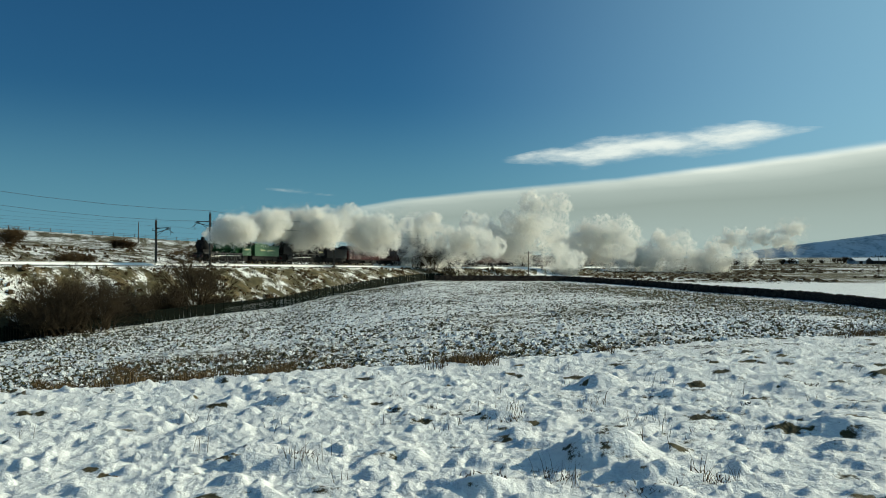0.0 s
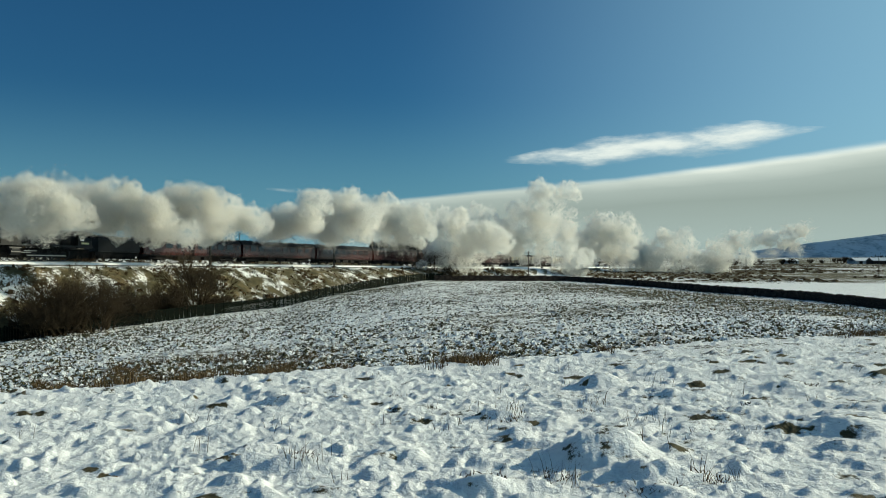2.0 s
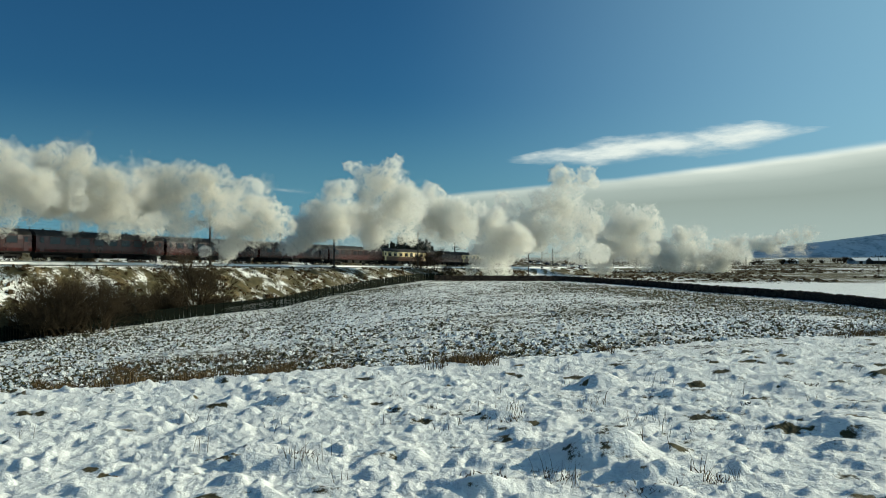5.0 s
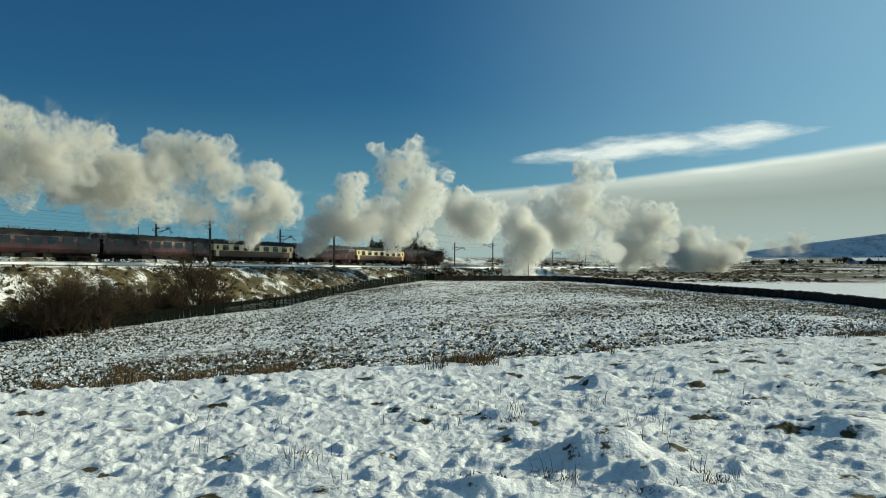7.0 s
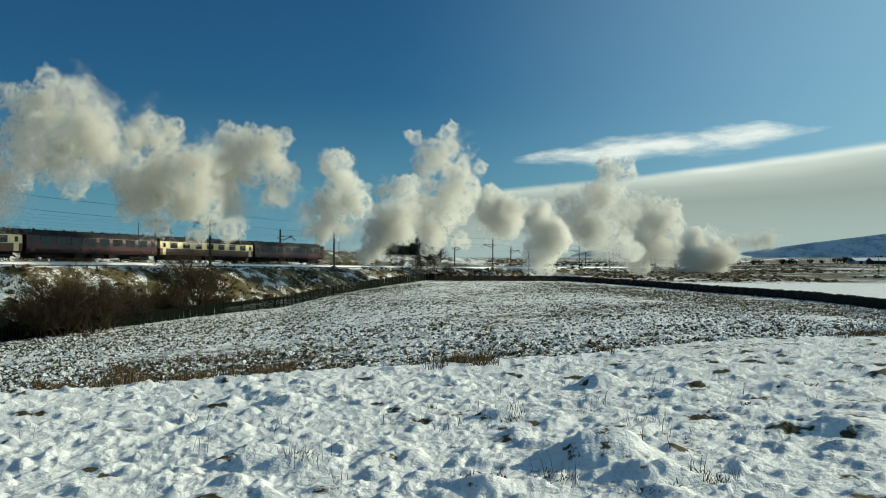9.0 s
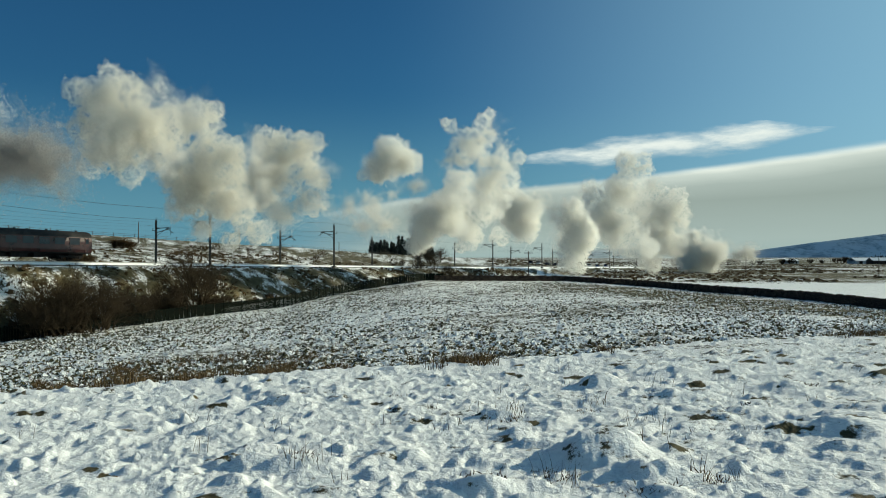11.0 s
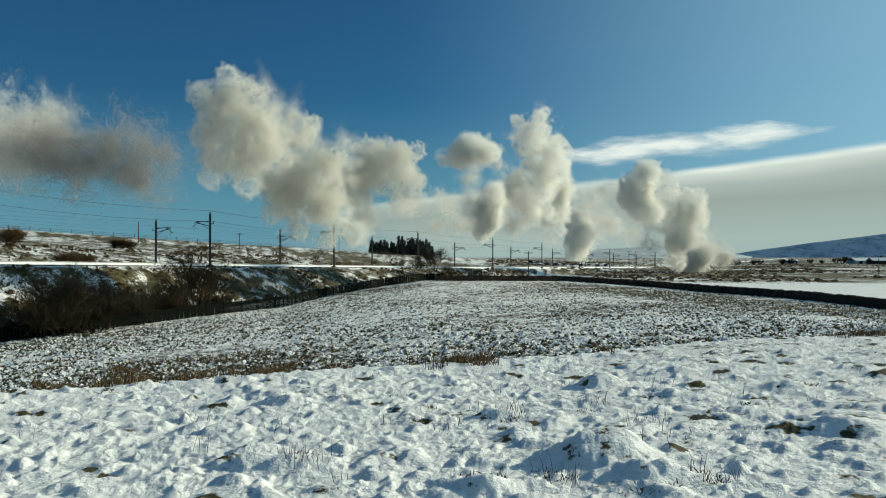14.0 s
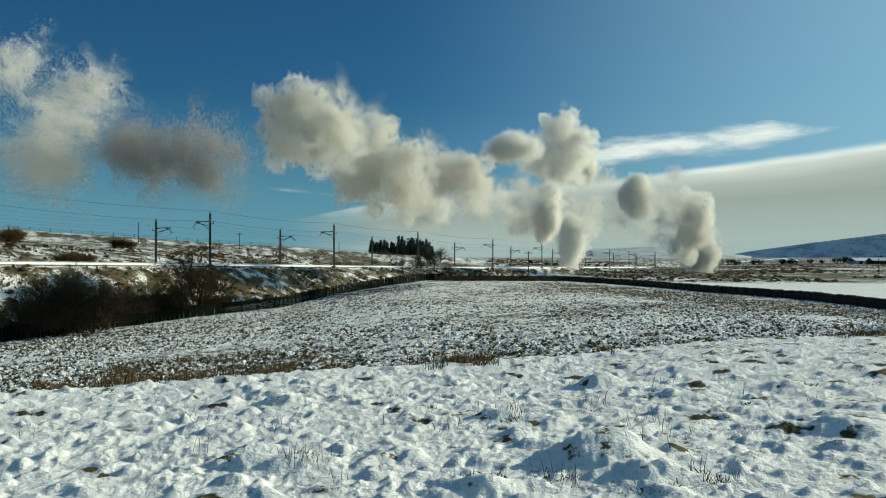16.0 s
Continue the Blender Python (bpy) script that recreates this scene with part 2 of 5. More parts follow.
    if r > 0.04 and 0.62 * edge < y < 0.97 * edge:
        bare = smooth01(0.04, 0.26, r) * smooth01(0.62, 0.72, y / edge) * (1 - smooth01(0.86, 0.97, y / edge))
        cover += (0.18 + 0.24 * noise.noise((x * 0.12, y * 0.3, 2)) - cover) * bare
    cover += (0.85 - cover) * bed
    return h * (1 - 0.8 * bed), cover


def build_ground():
    angles = [radians(q) for q in np.linspace(-35, 35, 560)]
    angles += [radians(q) for q in np.linspace(35, 325, 60)[1:-1]]
    radii = list(np.geomspace(3.2, 30, 240)) + list(np.geomspace(30, 200, 250))[1:] + list(np.geomspace(200, 4600, 80))[1:]
    radii = [0.4, 1.0, 1.8, 2.6] + radii
    co, cov, faces = [], [], []
    n = len(angles)
    for an in angles:
        if math.cos(an) > 0.01:
            profile(math.tan(an))
    for rr in radii:
        for an in angles:
            wide = abs((an + math.pi) % (2 * math.pi) - math.pi)
            x, y = rr * math.sin(an), rr * math.cos(an)
            z = land(x, y)
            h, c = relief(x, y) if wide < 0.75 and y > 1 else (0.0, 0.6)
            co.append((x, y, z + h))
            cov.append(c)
    for i in range(len(radii) - 1):
        a, b = i * n, (i + 1) * n
        faces += [(a + j, a + (j + 1) % n, b + (j + 1) % n, b + j) for j in range(n)]
    co.append((0, 0, 0))
    cov.append(0.8)
    faces += [(j, len(co) - 1, (j + 1) % n) for j in range(n)]
    me = bpy.data.meshes.new("ground")
    me.from_pydata(co, [], faces)
    me.materials.append(GROUND)
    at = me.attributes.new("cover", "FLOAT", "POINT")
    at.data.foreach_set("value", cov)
    me.polygons.foreach_set("use_smooth", [True] * len(faces))
    me.update()
    tagged(new("ground", me), "rough moorland grazing under thin broken snow", "ground", kind="structure")


build_ground()


# ---- the railway ----
def build_track(name, v, u0, u1):
    tr = thing(name, "steel rails half buried in trodden snow", "railway track", "railway tracks")
    for side in (-0.72, 0.72):
        bm = bmesh.new()
        us = [u0 + (u1 - u0) * i / 60 for i in range(61)]
        rows = []
        for u in us:
            rows.append([bm.verts.new(on_track(u, v + side + a, h)) for a, h in ((-0.035, -0.12), (-0.035, 0.0), (0.035, 0.0), (0.035, -0.12))])
        for p, q in zip(rows, rows[1:]):
            for i in range(3):
                bm.faces.new((p[i], p[i + 1], q[i + 1], q[i]))
        part("rail", bm, STEEL, tr)
    bm = bmesh.new()
    rows = []
    for u in [u0 + (u1 - u0) * i / 120 for i in range(121)]:
        rows.append([bm.verts.new(on_track(u, v + a, h)) for a, h in ((-2.2, -0.75), (-1.5, -0.13), (1.5, -0.13), (2.2, -0.75))])
    for p, q in zip(rows, rows[1:]):
        for i in range(3):
            bm.faces.new((p[i], p[i + 1], q[i + 1], q[i]))
    part("ballast_bed", bm, SNOW, tr, "snow-covered ballast shoulder")


build_track("railway_track", 0.0, -420, 480)
build_track("railway_track", 3.4, -420, 480)

trough = thing("cable_trough", "grey concrete cable trough beside the line", "cable trough")
bm = bmesh.new()
rows = []
for u in [-60 + 3 * i for i in range(56)]:
    rows.append([bm.verts.new(on_track(u, v, h)) for v, h in ((-4.75, -1.0), (-4.75, -0.42), (-4.3, -0.42), (-4.3, -1.0))])
for p, q in zip(rows, rows[1:]):
    for i in range(3):
        bm.faces.new((p[i], p[i + 1], q[i + 1], q[i]))
part("channel", bm, MAST, trough)


# ---- the train: x forward, y to the lit side, front buffers at x = 0 ----
SPEED, HEAD = 25.4, 34.0
MOVERS, WHEELS, RODS = [], [], []


def wheelset(parent, x, r, mat=None, spokes=10, name="wheelset", gauge=0.75):
    ob = new(name, None)
    bm = bmesh.new()
    rod(bm, (0, -gauge, 0), (0, gauge, 0), 0.09, n=8)
    for y in (-gauge, gauge):
        for i in range(24):
            a0, a1 = 2 * math.pi * i / 24, 2 * math.pi * (i + 1) / 24
            for ra, rb in ((r, r * 0.86),):
                v = [bm.verts.new((q * math.sin(an), y + w, q * math.cos(an))) for q, an, w in
                     ((ra, a0, -.06), (ra, a1, -.06), (rb, a1, -.06), (rb, a0, -.06), (ra, a0, .06), (ra, a1, .06), (rb, a1, .06), (rb, a0, .06))]
                for f in ((0, 1, 2, 3), (7, 6, 5, 4), (0, 4, 5, 1), (3, 2, 6, 7)):
                    bm.faces.new([v[k] for k in f])
        for i in range(spokes):
            an = 2 * math.pi * i / spokes
            rod(bm, (0, y, 0), (r * .9 * math.sin(an), y, r * .9 * math.cos(an)), 0.035, n=4)
        rod(bm, (0, y - .09, 0), (0, y + .09, 0), r * 0.2, n=12)
    bpy.data.objects.remove(ob)
    ob = part(name, bm, mat or BLACK, parent)
    ob.location = (x, 0, r)
    return ob


def writing(parent, text, size, x, y, z, mat, label):
    """Raised painted lettering on a side that faces +y."""
    c = bpy.data.curves.new("lettering", "FONT")
    c.body, c.size, c.extrude, c.align_x, c.align_y = text, size, 0.004, "CENTER", "CENTER"
    c.resolution_u = 2
    tmp = bpy.data.objects.new("tmp", c)
    me = bpy.data.meshes.new_from_object(tmp)
    bpy.data.objects.remove(tmp)
    me.transform(pose(x, y, z, 90, 0, 180))
    me.materials.clear()
    me.materials.append(mat)
    ob = new("lettering", me)
    ob.parent = parent
    return tagged(ob, label)


def arc(r, z, a0, a1, n, sy=1.0):
    return [(r * sy * math.sin(radians(a0 + (a1 - a0) * i / n)), z + r * math.cos(radians(a0 + (a1 - a0) * i / n))) for i in range(n + 1)]


def locomotive(x0, paint, pacific, label):
    L = thing("steam_locomotive", label, "locomotive", "locomotives of the train")
    MOVERS.append((L, x0))
    s = 1.0 if not pacific else 1.12
    plate = 1.62 if not pacific else 1.95
    zc, rb = (2.72, 0.86) if not pacific else (2.85, 0.92)
    end = -11.6 if not pacific else -13.2
    cabx = end + 2.2
    bm = bmesh.new()
    rod(bm, (-1.25 * s, 0, zc), (-3.3 * s, 0, zc), rb, n=28)
    rod(bm, (-1.12 * s, 0, zc), (-1.25 * s, 0, zc), rb * 0.72, rb * 0.86, n=24)
    rod(bm, (-1.05 * s, 0, zc), (-1.13 * s, 0, zc), 0.10, n=10)
    box(bm, (-2.3 * s, 0, 1.55), (1.9, 1.2, 1.2), 0.05)
    part("smokebox", bm, SOOT, L, "matt black smokebox", True)
    bm = bmesh.new()
    rod(bm, (-3.3 * s, 0, zc), (cabx + 2.0, 0, zc), rb * 0.97, rb * 1.03, n=28)
    part("boiler", bm, paint, L, smooth=True)
    bm = bmesh.new()
    loft(bm, [(-rb, 1.5)] + arc(rb * 1.04, zc, -95, 95, 16) + [(rb, 1.5)], cabx, cabx + 2.05)
    part("firebox", bm, paint, L, smooth=True)
    for i in range(4):
        bm = bmesh.new()
        x = -3.4 * s + (cabx + 3.4 * s) * (i + .4) / 4
        rod(bm, (x, 0, zc), (x - .05, 0, zc), rb * 1.035, n=28)
        part("boiler_band", bm, BLACK, L)
    bm = bmesh.new()
    rod(bm, (-1.9, 0, zc + rb - .1), (-1.9, 0, zc + rb + .33), 0.30, 0.26, n=16)
    rod(bm, (-1.9, 0, zc + rb + .33), (-1.9, 0, zc + rb + .42), 0.34, 0.30, n=16)
    part("chimney", bm, SOOT, L, "sooty black chimney", True)
    bm = bmesh.new()
    bmesh.ops.create_uvsphere(bm, u_segments=14, v_segments=8, radius=0.36, matrix=pose(-5.0 * s, 0, zc + rb - .05))
    part("dome", bm, paint, L, smooth=True)
    for y in (-.15, .15):
        bm = bmesh.new()
        rod(bm, (cabx + 1.2, y, zc + rb), (cabx + 1.2, y, zc + rb + .22), 0.06, n=8)
        part("safety_valve", bm, STEEL, L)
    # running plate, frames, buffer beam
    bm = bmesh.new()
    box(bm, ((-.9 + end) / 2, 0, plate), (-end - .9, 2.62, 0.06))
    for y in (-1.3, 1.3):
        box(bm, ((-.9 + end) / 2, y, plate - .08), (-end - .9, 0.03, 0.18))
    part("running_plate", bm, BLACK, L)
    bm = bmesh.new()
    for y in (-.55, .55):
        box(bm, ((-.6 + end) / 2, y, 1.0), (-end - .6, 0.04, 1.1))
    part("frame", bm, SOOT, L)
    bm = bmesh.new()
    box(bm, (-.55, 0, 1.08), (0.12, 2.5, 0.42), 0.02)
    part("buffer_beam", bm, MAROON, L, "dull red buffer beam")
    for y in (-.87, .87):
        bm = bmesh.new()
        rod(bm, (-.5, y, 1.06), (-.08, y, 1.06), 0.09, n=10)
        rod(bm, (-.08, y, 1.06), (0, y, 1.06), 0.22, n=14)
        part("buffer", bm, SOOT, L)
    # cab with open windows
    for y in (-1.3, 1.3):
        bm = bmesh.new()
        for x, w, z, h in ((cabx - 1.0, 2.0, (plate - .3 + 2.6) / 2, 2.9 - plate), (cabx - .12, .24, 2.95, .7), (cabx - 1.05, .16, 2.95, .7), (cabx - 1.9, .16, 2.95, .7), (cabx - 1.0, 2.0, 3.33, .14)):
            box(bm, (x, y, z), (w, 0.05, h))
        part("cab_side", bm, paint, L)
    bm = bmesh.new()
    box(bm, (cabx - .02, 0, 2.5), (0.05, 2.5, 1.7))
    part("cab_front", bm, paint, L)
    bm = bmesh.new()
    top = arc(1.75, 2.12, -50, 50, 10)
    loft(bm, top + [(y, z - .06) for y, z in top[::-1]], cabx - 2.35, cabx + .12)
    part("cab_roof", bm, SOOT, L, "black curved cab roof", True)
    for i in range(5):
        bm = bmesh.new()
        box(bm, (cabx - .55 - .22 * i, 1.335, 2.28), (0.15, 0.012, 0.22))
        part("number_bar", bm, YELLOW, L, "cream painted number as plain bars")
    # cylinders, steam pipes, motion
    for y in (-1.12, 1.12):
        bm = bmesh.new()
        rod(bm, (-1.9 * s, y, 1.0), (-3.0 * s, y, 1.0), 0.33, n=16)
        rod(bm, (-1.8 * s, y, 1.5), (-3.1 * s, y, 1.5), 0.19, n=12)
        box(bm, (-2.45 * s, y, 1.25), (1.0, .5, .35), 0.04)
        part("cylinder", bm, BLACK, L)
        bm = bmesh.new()
        box(bm, (-4.2 * s, y, 1.2), (1.6, .08, .1))
        rod(bm, (-3.0 * s, y, 1.0), (-4.3 * s, y, 1.0), 0.05, n=8)
        part("slide_bar", bm, STEEL, L)
    axles = (-5.2, -7.3, -9.35) if not pacific else (-5.3, -7.3, -9.3)
    r = 0.94
    for x in axles:
        WHEELS.append((wheelset(L, x, r, BLACK, 18, "driving_wheelset"), x, r))
    for y in (-.92, .92):
        bm = bmesh.new()
        box(bm, (0, y, 0), (axles[0] - axles[-1] + .2, 0.06, 0.13), 0.01)
        ob = part("coupling_rod", bm, STEEL, L, "bright steel coupling rod")
        RODS.append((ob, axles[1], r))
        bm = bmesh.new()
        box(bm, (1.55, y + math.copysign(.1, y), 0), (3.1, 0.05, 0.11), 0.01)
        ob = part("connecting_rod", bm, STEEL, L, "bright steel connecting rod")
        RODS.append((ob, axles[1], r))
    small = (-1.75, -3.65) + ((-11.6,) if pacific else ())
    for x in small:
        wheelset(L, x, 0.48, SOOT, 10, "bogie_wheelset")
    for x in (axles[0], axles[1]):
        for y in (-1.1, 1.1):
            bm = bmesh.new()
            prism(bm, [(x + 1.02 * math.cos(radians(a)), 1.0 + 1.02 * math.sin(radians(a))) for a in range(20, 161, 14)] + [(x + .98 * math.cos(radians(a)), .96 + .98 * math.sin(radians(a))) for a in range(160, 19, -14)], y - .15, y + .15)
            part("splasher", bm, paint, L)
    bm = bmesh.new()
    rod(bm, (-3.0 * s, 1.0, zc + .35), (cabx, 1.02, zc + .35), 0.025, n=6)
    part("handrail", bm, STEEL, L)
    if pacific:
        for y in (-1.25, 1.25):
            bm = bmesh.new()
            prism(bm, [(-1.0, plate), (-3.5, plate), (-3.5, 3.35), (-3.2, 3.5), (-1.35, 3.5), (-1.0, 3.2)], y - .02, y + .02)
            part("smoke_deflector", bm, BLACK, L)
    # tender
    T = thing("tender", ("green" if not pacific else "black") + " six-wheeled tender heaped with coal behind its locomotive", "tender", "tenders of the train")
    t0 = end - .25
    tl = 18.5 + t0 if not pacific else 20.6 + t0
    MOVERS.append((T, x0 + t0))
    bm = bmesh.new()
    loft(bm, [(-1.32, 1.32), (-1.32, 2.85), (-1.22, 3.05), (1.22, 3.05), (1.32, 2.85), (1.32, 1.32)], -tl, -.5)
    part("tank", bm, paint, T)
    bm = bmesh.new()
    prism(bm, [(-.5, 1.3), (-.5, 3.3), (-1.3, 3.42), (-tl * .55, 3.3), (-tl * .6, 3.0), (-.6, 3.0)], -1.28, -1.24)
    prism(bm, [(-.5, 1.3), (-.5, 3.3), (-1.3, 3.42), (-tl * .55, 3.3), (-tl * .6, 3.0), (-.6, 3.0)], 1.24, 1.28)
    part("coping", bm, paint, T)
    bm = bmesh.new()
    rng = random.Random(5)
    for i in range(160):
        x, y = -rng.uniform(.7, tl * .62), rng.uniform(-1.1, 1.1)
        c = .18 + .1 * rng.random()
        box(bm, (x, y, 3.0 + rng.uniform(0, .45) * (1 - abs(y) / 1.3)), (c * 1.3, c, c), rz=rng.uniform(0, 90))
    part("coal", bm, SOOT, T, "heap of black coal lumps")
    bm = bmesh.new()
    for y in (-1.12, 1.12):
        box(bm, (-tl / 2, y * .5, .9), (tl - .2, .05, .9))
        box(bm, (-tl / 2, y, 1.0), (tl - .2, .05, .55))
    box(bm, (-tl / 2, 0, 1.27), (tl, 2.5, .08))
    part("frame", bm, SOOT, T)
    for k in (.2, .5, .8):
        wheelset(T, -tl * k, 0.64, SOOT, 12, "tender_wheelset")
        for y in (-1.16, 1.16):
            bm = bmesh.new()
            box(bm, (-tl * k, y, .66), (.34, .12, .42), .02)
            box(bm, (-tl * k, y, 1.0), (1.1, .07, .12), .02)
            part("axlebox", bm, SOOT, T)
    if not pacific:
        for x, w in ((-tl * .38, "BRITISH"), (-tl * .68, "RAILWAYS")):
            writing(T, w, 0.34, x, 1.325, 2.25, YELLOW, "cream painted lettering")
    return L


def carriage(x0, cream):
    label = "chocolate and cream railway carriage, smoke-stained" if cream else "dark maroon railway carriage with grey roof"
    C = thing("railway_carriage", label, "carriage", "carriages of the train")
    MOVERS.append((C, x0))
    ln = 19.55
    a, b = -.25, -.25 - ln
    lower, upper = (BROWN, CREAM) if cream else (MAROON, MAROON)
    bm = bmesh.new()
    loft(bm, [(-1.36, 1.12), (-1.41, 1.5), (-1.41, 2.02), (1.41, 2.02), (1.41, 1.5), (1.36, 1.12)], b, a)
    part("lower_body", bm, lower, C)
    bm = bmesh.new()
    loft(bm, [(-1.41, 2.02), (-1.405, 2.5), (-1.36, 3.02), (1.36, 3.02), (1.405, 2.5), (1.41, 2.02)], b, a)
    part("upper_body", bm, upper, C)
    bm = bmesh.new()
    top = [(-1.38, 3.02), (-1.3, 3.22), (-1.1, 3.45), (-.8, 3.63), (-.4, 3.75), (0, 3.79), (.4, 3.75), (.8, 3.63), (1.1, 3.45), (1.3, 3.22), (1.38, 3.02)]
    loft(bm, top, b - .02, a + .02)
    part("roof", bm, ROOF, C, "sooty grey curved roof", False)
    for i in range(9):
        bm = bmesh.new()
        rod(bm, (a - 1.6 - i * 2.05, .35 * (-1) ** i, 3.72), (a - 1.6 - i * 2.05, .35 * (-1) ** i, 3.9), .16, .12, n=8)
        part("ventilator", bm, ROOF, C)
    n = 7 if cream else 8
    for i in range(n):
        for y in (1.0, -1.0):
            x = a - 2.5 - (ln - 5.0) * i / (n - 1)
            bm = bmesh.new()
            box(bm, (x, y * 1.405, 2.48), (1.36, .05, .80), .015)
            w = part("window", bm, GLASS, C, "dark carriage window pane")
            bm = bmesh.new()
            for q in (-.70, .70):
                box(bm, (x + q, y * 1.42, 2.48), (.05, .05, .9))
            for q in (-.43, .43):
                box(bm, (x, y * 1.42, 2.48 + q), (1.4, .05, .05))
            box(bm, (x, y * 1.42, 2.68), (1.34, .05, .035))
            part("window_frame", bm, upper, w)
    for x in (a - .75, b + .75):
        for y in (1.0, -1.0):
            bm = bmesh.new()
            box(bm, (x, y * 1.405, 2.05), (.62, .04, 1.8), .012)
            d = part("door", bm, upper, C)
            bm = bmesh.new()
            box(bm, (x, y * 1.42, 2.5), (.44, .035, .6), .01)
            part("door_window", bm, GLASS, d)
    for x in (a + .12, b - .12):
        bm = bmesh.new()
        box(bm, (x, 0, 2.2), (.3, 1.05, 2.1), .06)
        part("gangway", bm, SOOT, C, "black concertina gangway")
    bm = bmesh.new()
    box(bm, ((a + b) / 2, 0, 1.05), (ln, 2.5, .16))
    box(bm, ((a + b) / 2, 0, .8), (ln - .8, .5, .55))
    for x, w in ((-7.6, 1.6), (-10.2, 1.9), (-12.6, 1.2)):
        box(bm, (x, .85, .72), (w, .6, .5), .03)
        box(bm, (x - .3, -.85, .72), (w, .6, .5), .03)
    part("underframe", bm, SOOT, C)
    for x in (-3.0, -17.0):
        bm = bmesh.new()
        for y in (-1.05, 1.05):
            box(bm, (x, y, .62), (3.3, .12, .22), .03)
            for q in (-1.25, 1.25):
                box(bm, (x + q, y, .5), (.34, .2, .36), .03)
        box(bm, (x, 0, .75), (.6, 2.1, .2))
        g = part("bogie", bm, SOOT, C)
        for q in (-1.25, 1.25):
            wheelset(g, x + q, .46, SOOT, 8)
    return C


locomotive(0.0, GREEN, False, "apple green steam locomotive with black smokebox")
locomotive(-18.9, BLACK, True, "black steam locomotive with smoke deflectors")
CARS = []
for k in range(11):
    CARS.append((-39.85 - 20.08 * k, k in (7, 9)))
plain = carriage(*CARS[0])
fancy = None
for x0, cream in CARS[1:]:
    if cream and fancy is None:
        fancy = carriage(x0, True)
    else:
        MOVERS.append((copy_thing(fancy if cream else plain, pose(0, 0, 0)), x0))


def rail_pose(u):
    slope = math.degrees(math.atan((rail_z(u) - rail_z(u - 10)) / 10))
    return pose(*on_track(u), 0, -slope, TRACK_TURN)


# ---- the steam ----
def steam_material(name, c, thin):
    m = bpy.data.materials.new(name)
    m.use_nodes = True
    n, l = m.node_tree.nodes, m.node_tree.links
    n.remove(n["Principled BSDF"])
    d, t, mx = n.new("ShaderNodeBsdfDiffuse"), n.new("ShaderNodeBsdfTranslucent"), n.new("ShaderNodeMixShader")
    tint = ramp_node(n, l, noise_node(n, l, 1.6, 3).outputs[0], [(0.3, tuple(q * 0.94 for q in c)), (0.7, c)])
    for s in (d, t):
        l.new(tint.outputs[0], s.inputs["Color"])
    mx.inputs[0].default_value = thin
    l.new(d.outputs[0], mx.inputs[1])
    l.new(t.outputs[0], mx.inputs[2])
    l.new(mx.outputs[0], n["Material Output"].inputs[0])
    return m


STEAM = steam_material("white_steam", (0.99, 0.975, 0.935), 0.60)
CREAMY = steam_material("cream_grey_steam", (0.95, 0.925, 0.865), 0.48)
HAZE = steam_material("thin_steam", (0.93, 0.90, 0.84), 0.45)
SMOKE = steam_material("grey_smoke", (0.50, 0.48, 0.46), 0.4)


def flakes_at(rng, p, d, size, loose):
    """Corner points of small three-cornered flakes at p, about square to d."""
    k = len(p)
    nrm = d + loose * rng.normal(size=d.shape)
    nrm /= np.linalg.norm(nrm, axis=1)[:, None]
    a = np.cross(nrm, rng.normal(size=d.shape))
    a /= np.linalg.norm(a, axis=1)[:, None]
    b = np.cross(nrm, a)
    s = (size * rng.uniform(0.6, 1.3, k))[:, None]
    return np.stack([p + a * s, p - 0.5 * a * s + 0.87 * b * s, p - 0.5 * a * s - 0.87 * b * s], 1).reshape(-1, 3)


def skin(seed, d):
    """How far the billowing skin of a puff of about unit size reaches along d: knobs upon knobs."""
    o = Vector((seed * 7.3, seed * 3.1, seed * 1.7))
    r = 0.47
    for f, k in ((1.5, 0.80), (3.2, 0.50), (7.0, 0.22), (14.0, 0.07)):
        r += k * abs(noise.noise(d * f + o))
    return r


def billow_mesh(seed, flakes, size, mat):
    """A dense puff: fine flakes lying along a knobbly skin, thinning outwards."""
    rng = np.random.default_rng(seed)
    d = rng.normal(size=(flakes, 3))
    d /= np.linalg.norm(d, axis=1)[:, None]
    reach = np.array([skin(seed, Vector(k)) for k in d])
    out = np.where(rng.random(flakes) < 0.87, rng.normal(0.0, 0.025, flakes), np.abs(rng.normal(0.0, 0.11, flakes)))
    p = d * (reach + out)[:, None]
    # each flake lies square to the skin's own slope
    a = np.cross(d, rng.normal(size=d.shape))
    a /= np.linalg.norm(a, axis=1)[:, None]
    b = np.cross(d, a)
    e = 0.06
    ra = np.array([skin(seed, Vector(k).normalized()) for k in d + a * e])
    rb = np.array([skin(seed, Vector(k).normalized()) for k in d + b * e])
    nrm = d - a * ((ra - reach) / (e * reach))[:, None] - b * ((rb - reach) / (e * reach))[:, None]
    nrm /= np.linalg.norm(nrm, axis=1)[:, None]
    w = flakes_at(rng, p, nrm, size, 0.22)
    me = bpy.data.meshes.new("puff")
    me.from_pydata(w.tolist(), [], [(3 * i, 3 * i + 1, 3 * i + 2) for i in range(flakes)])
    me.materials.append(mat)
    return me


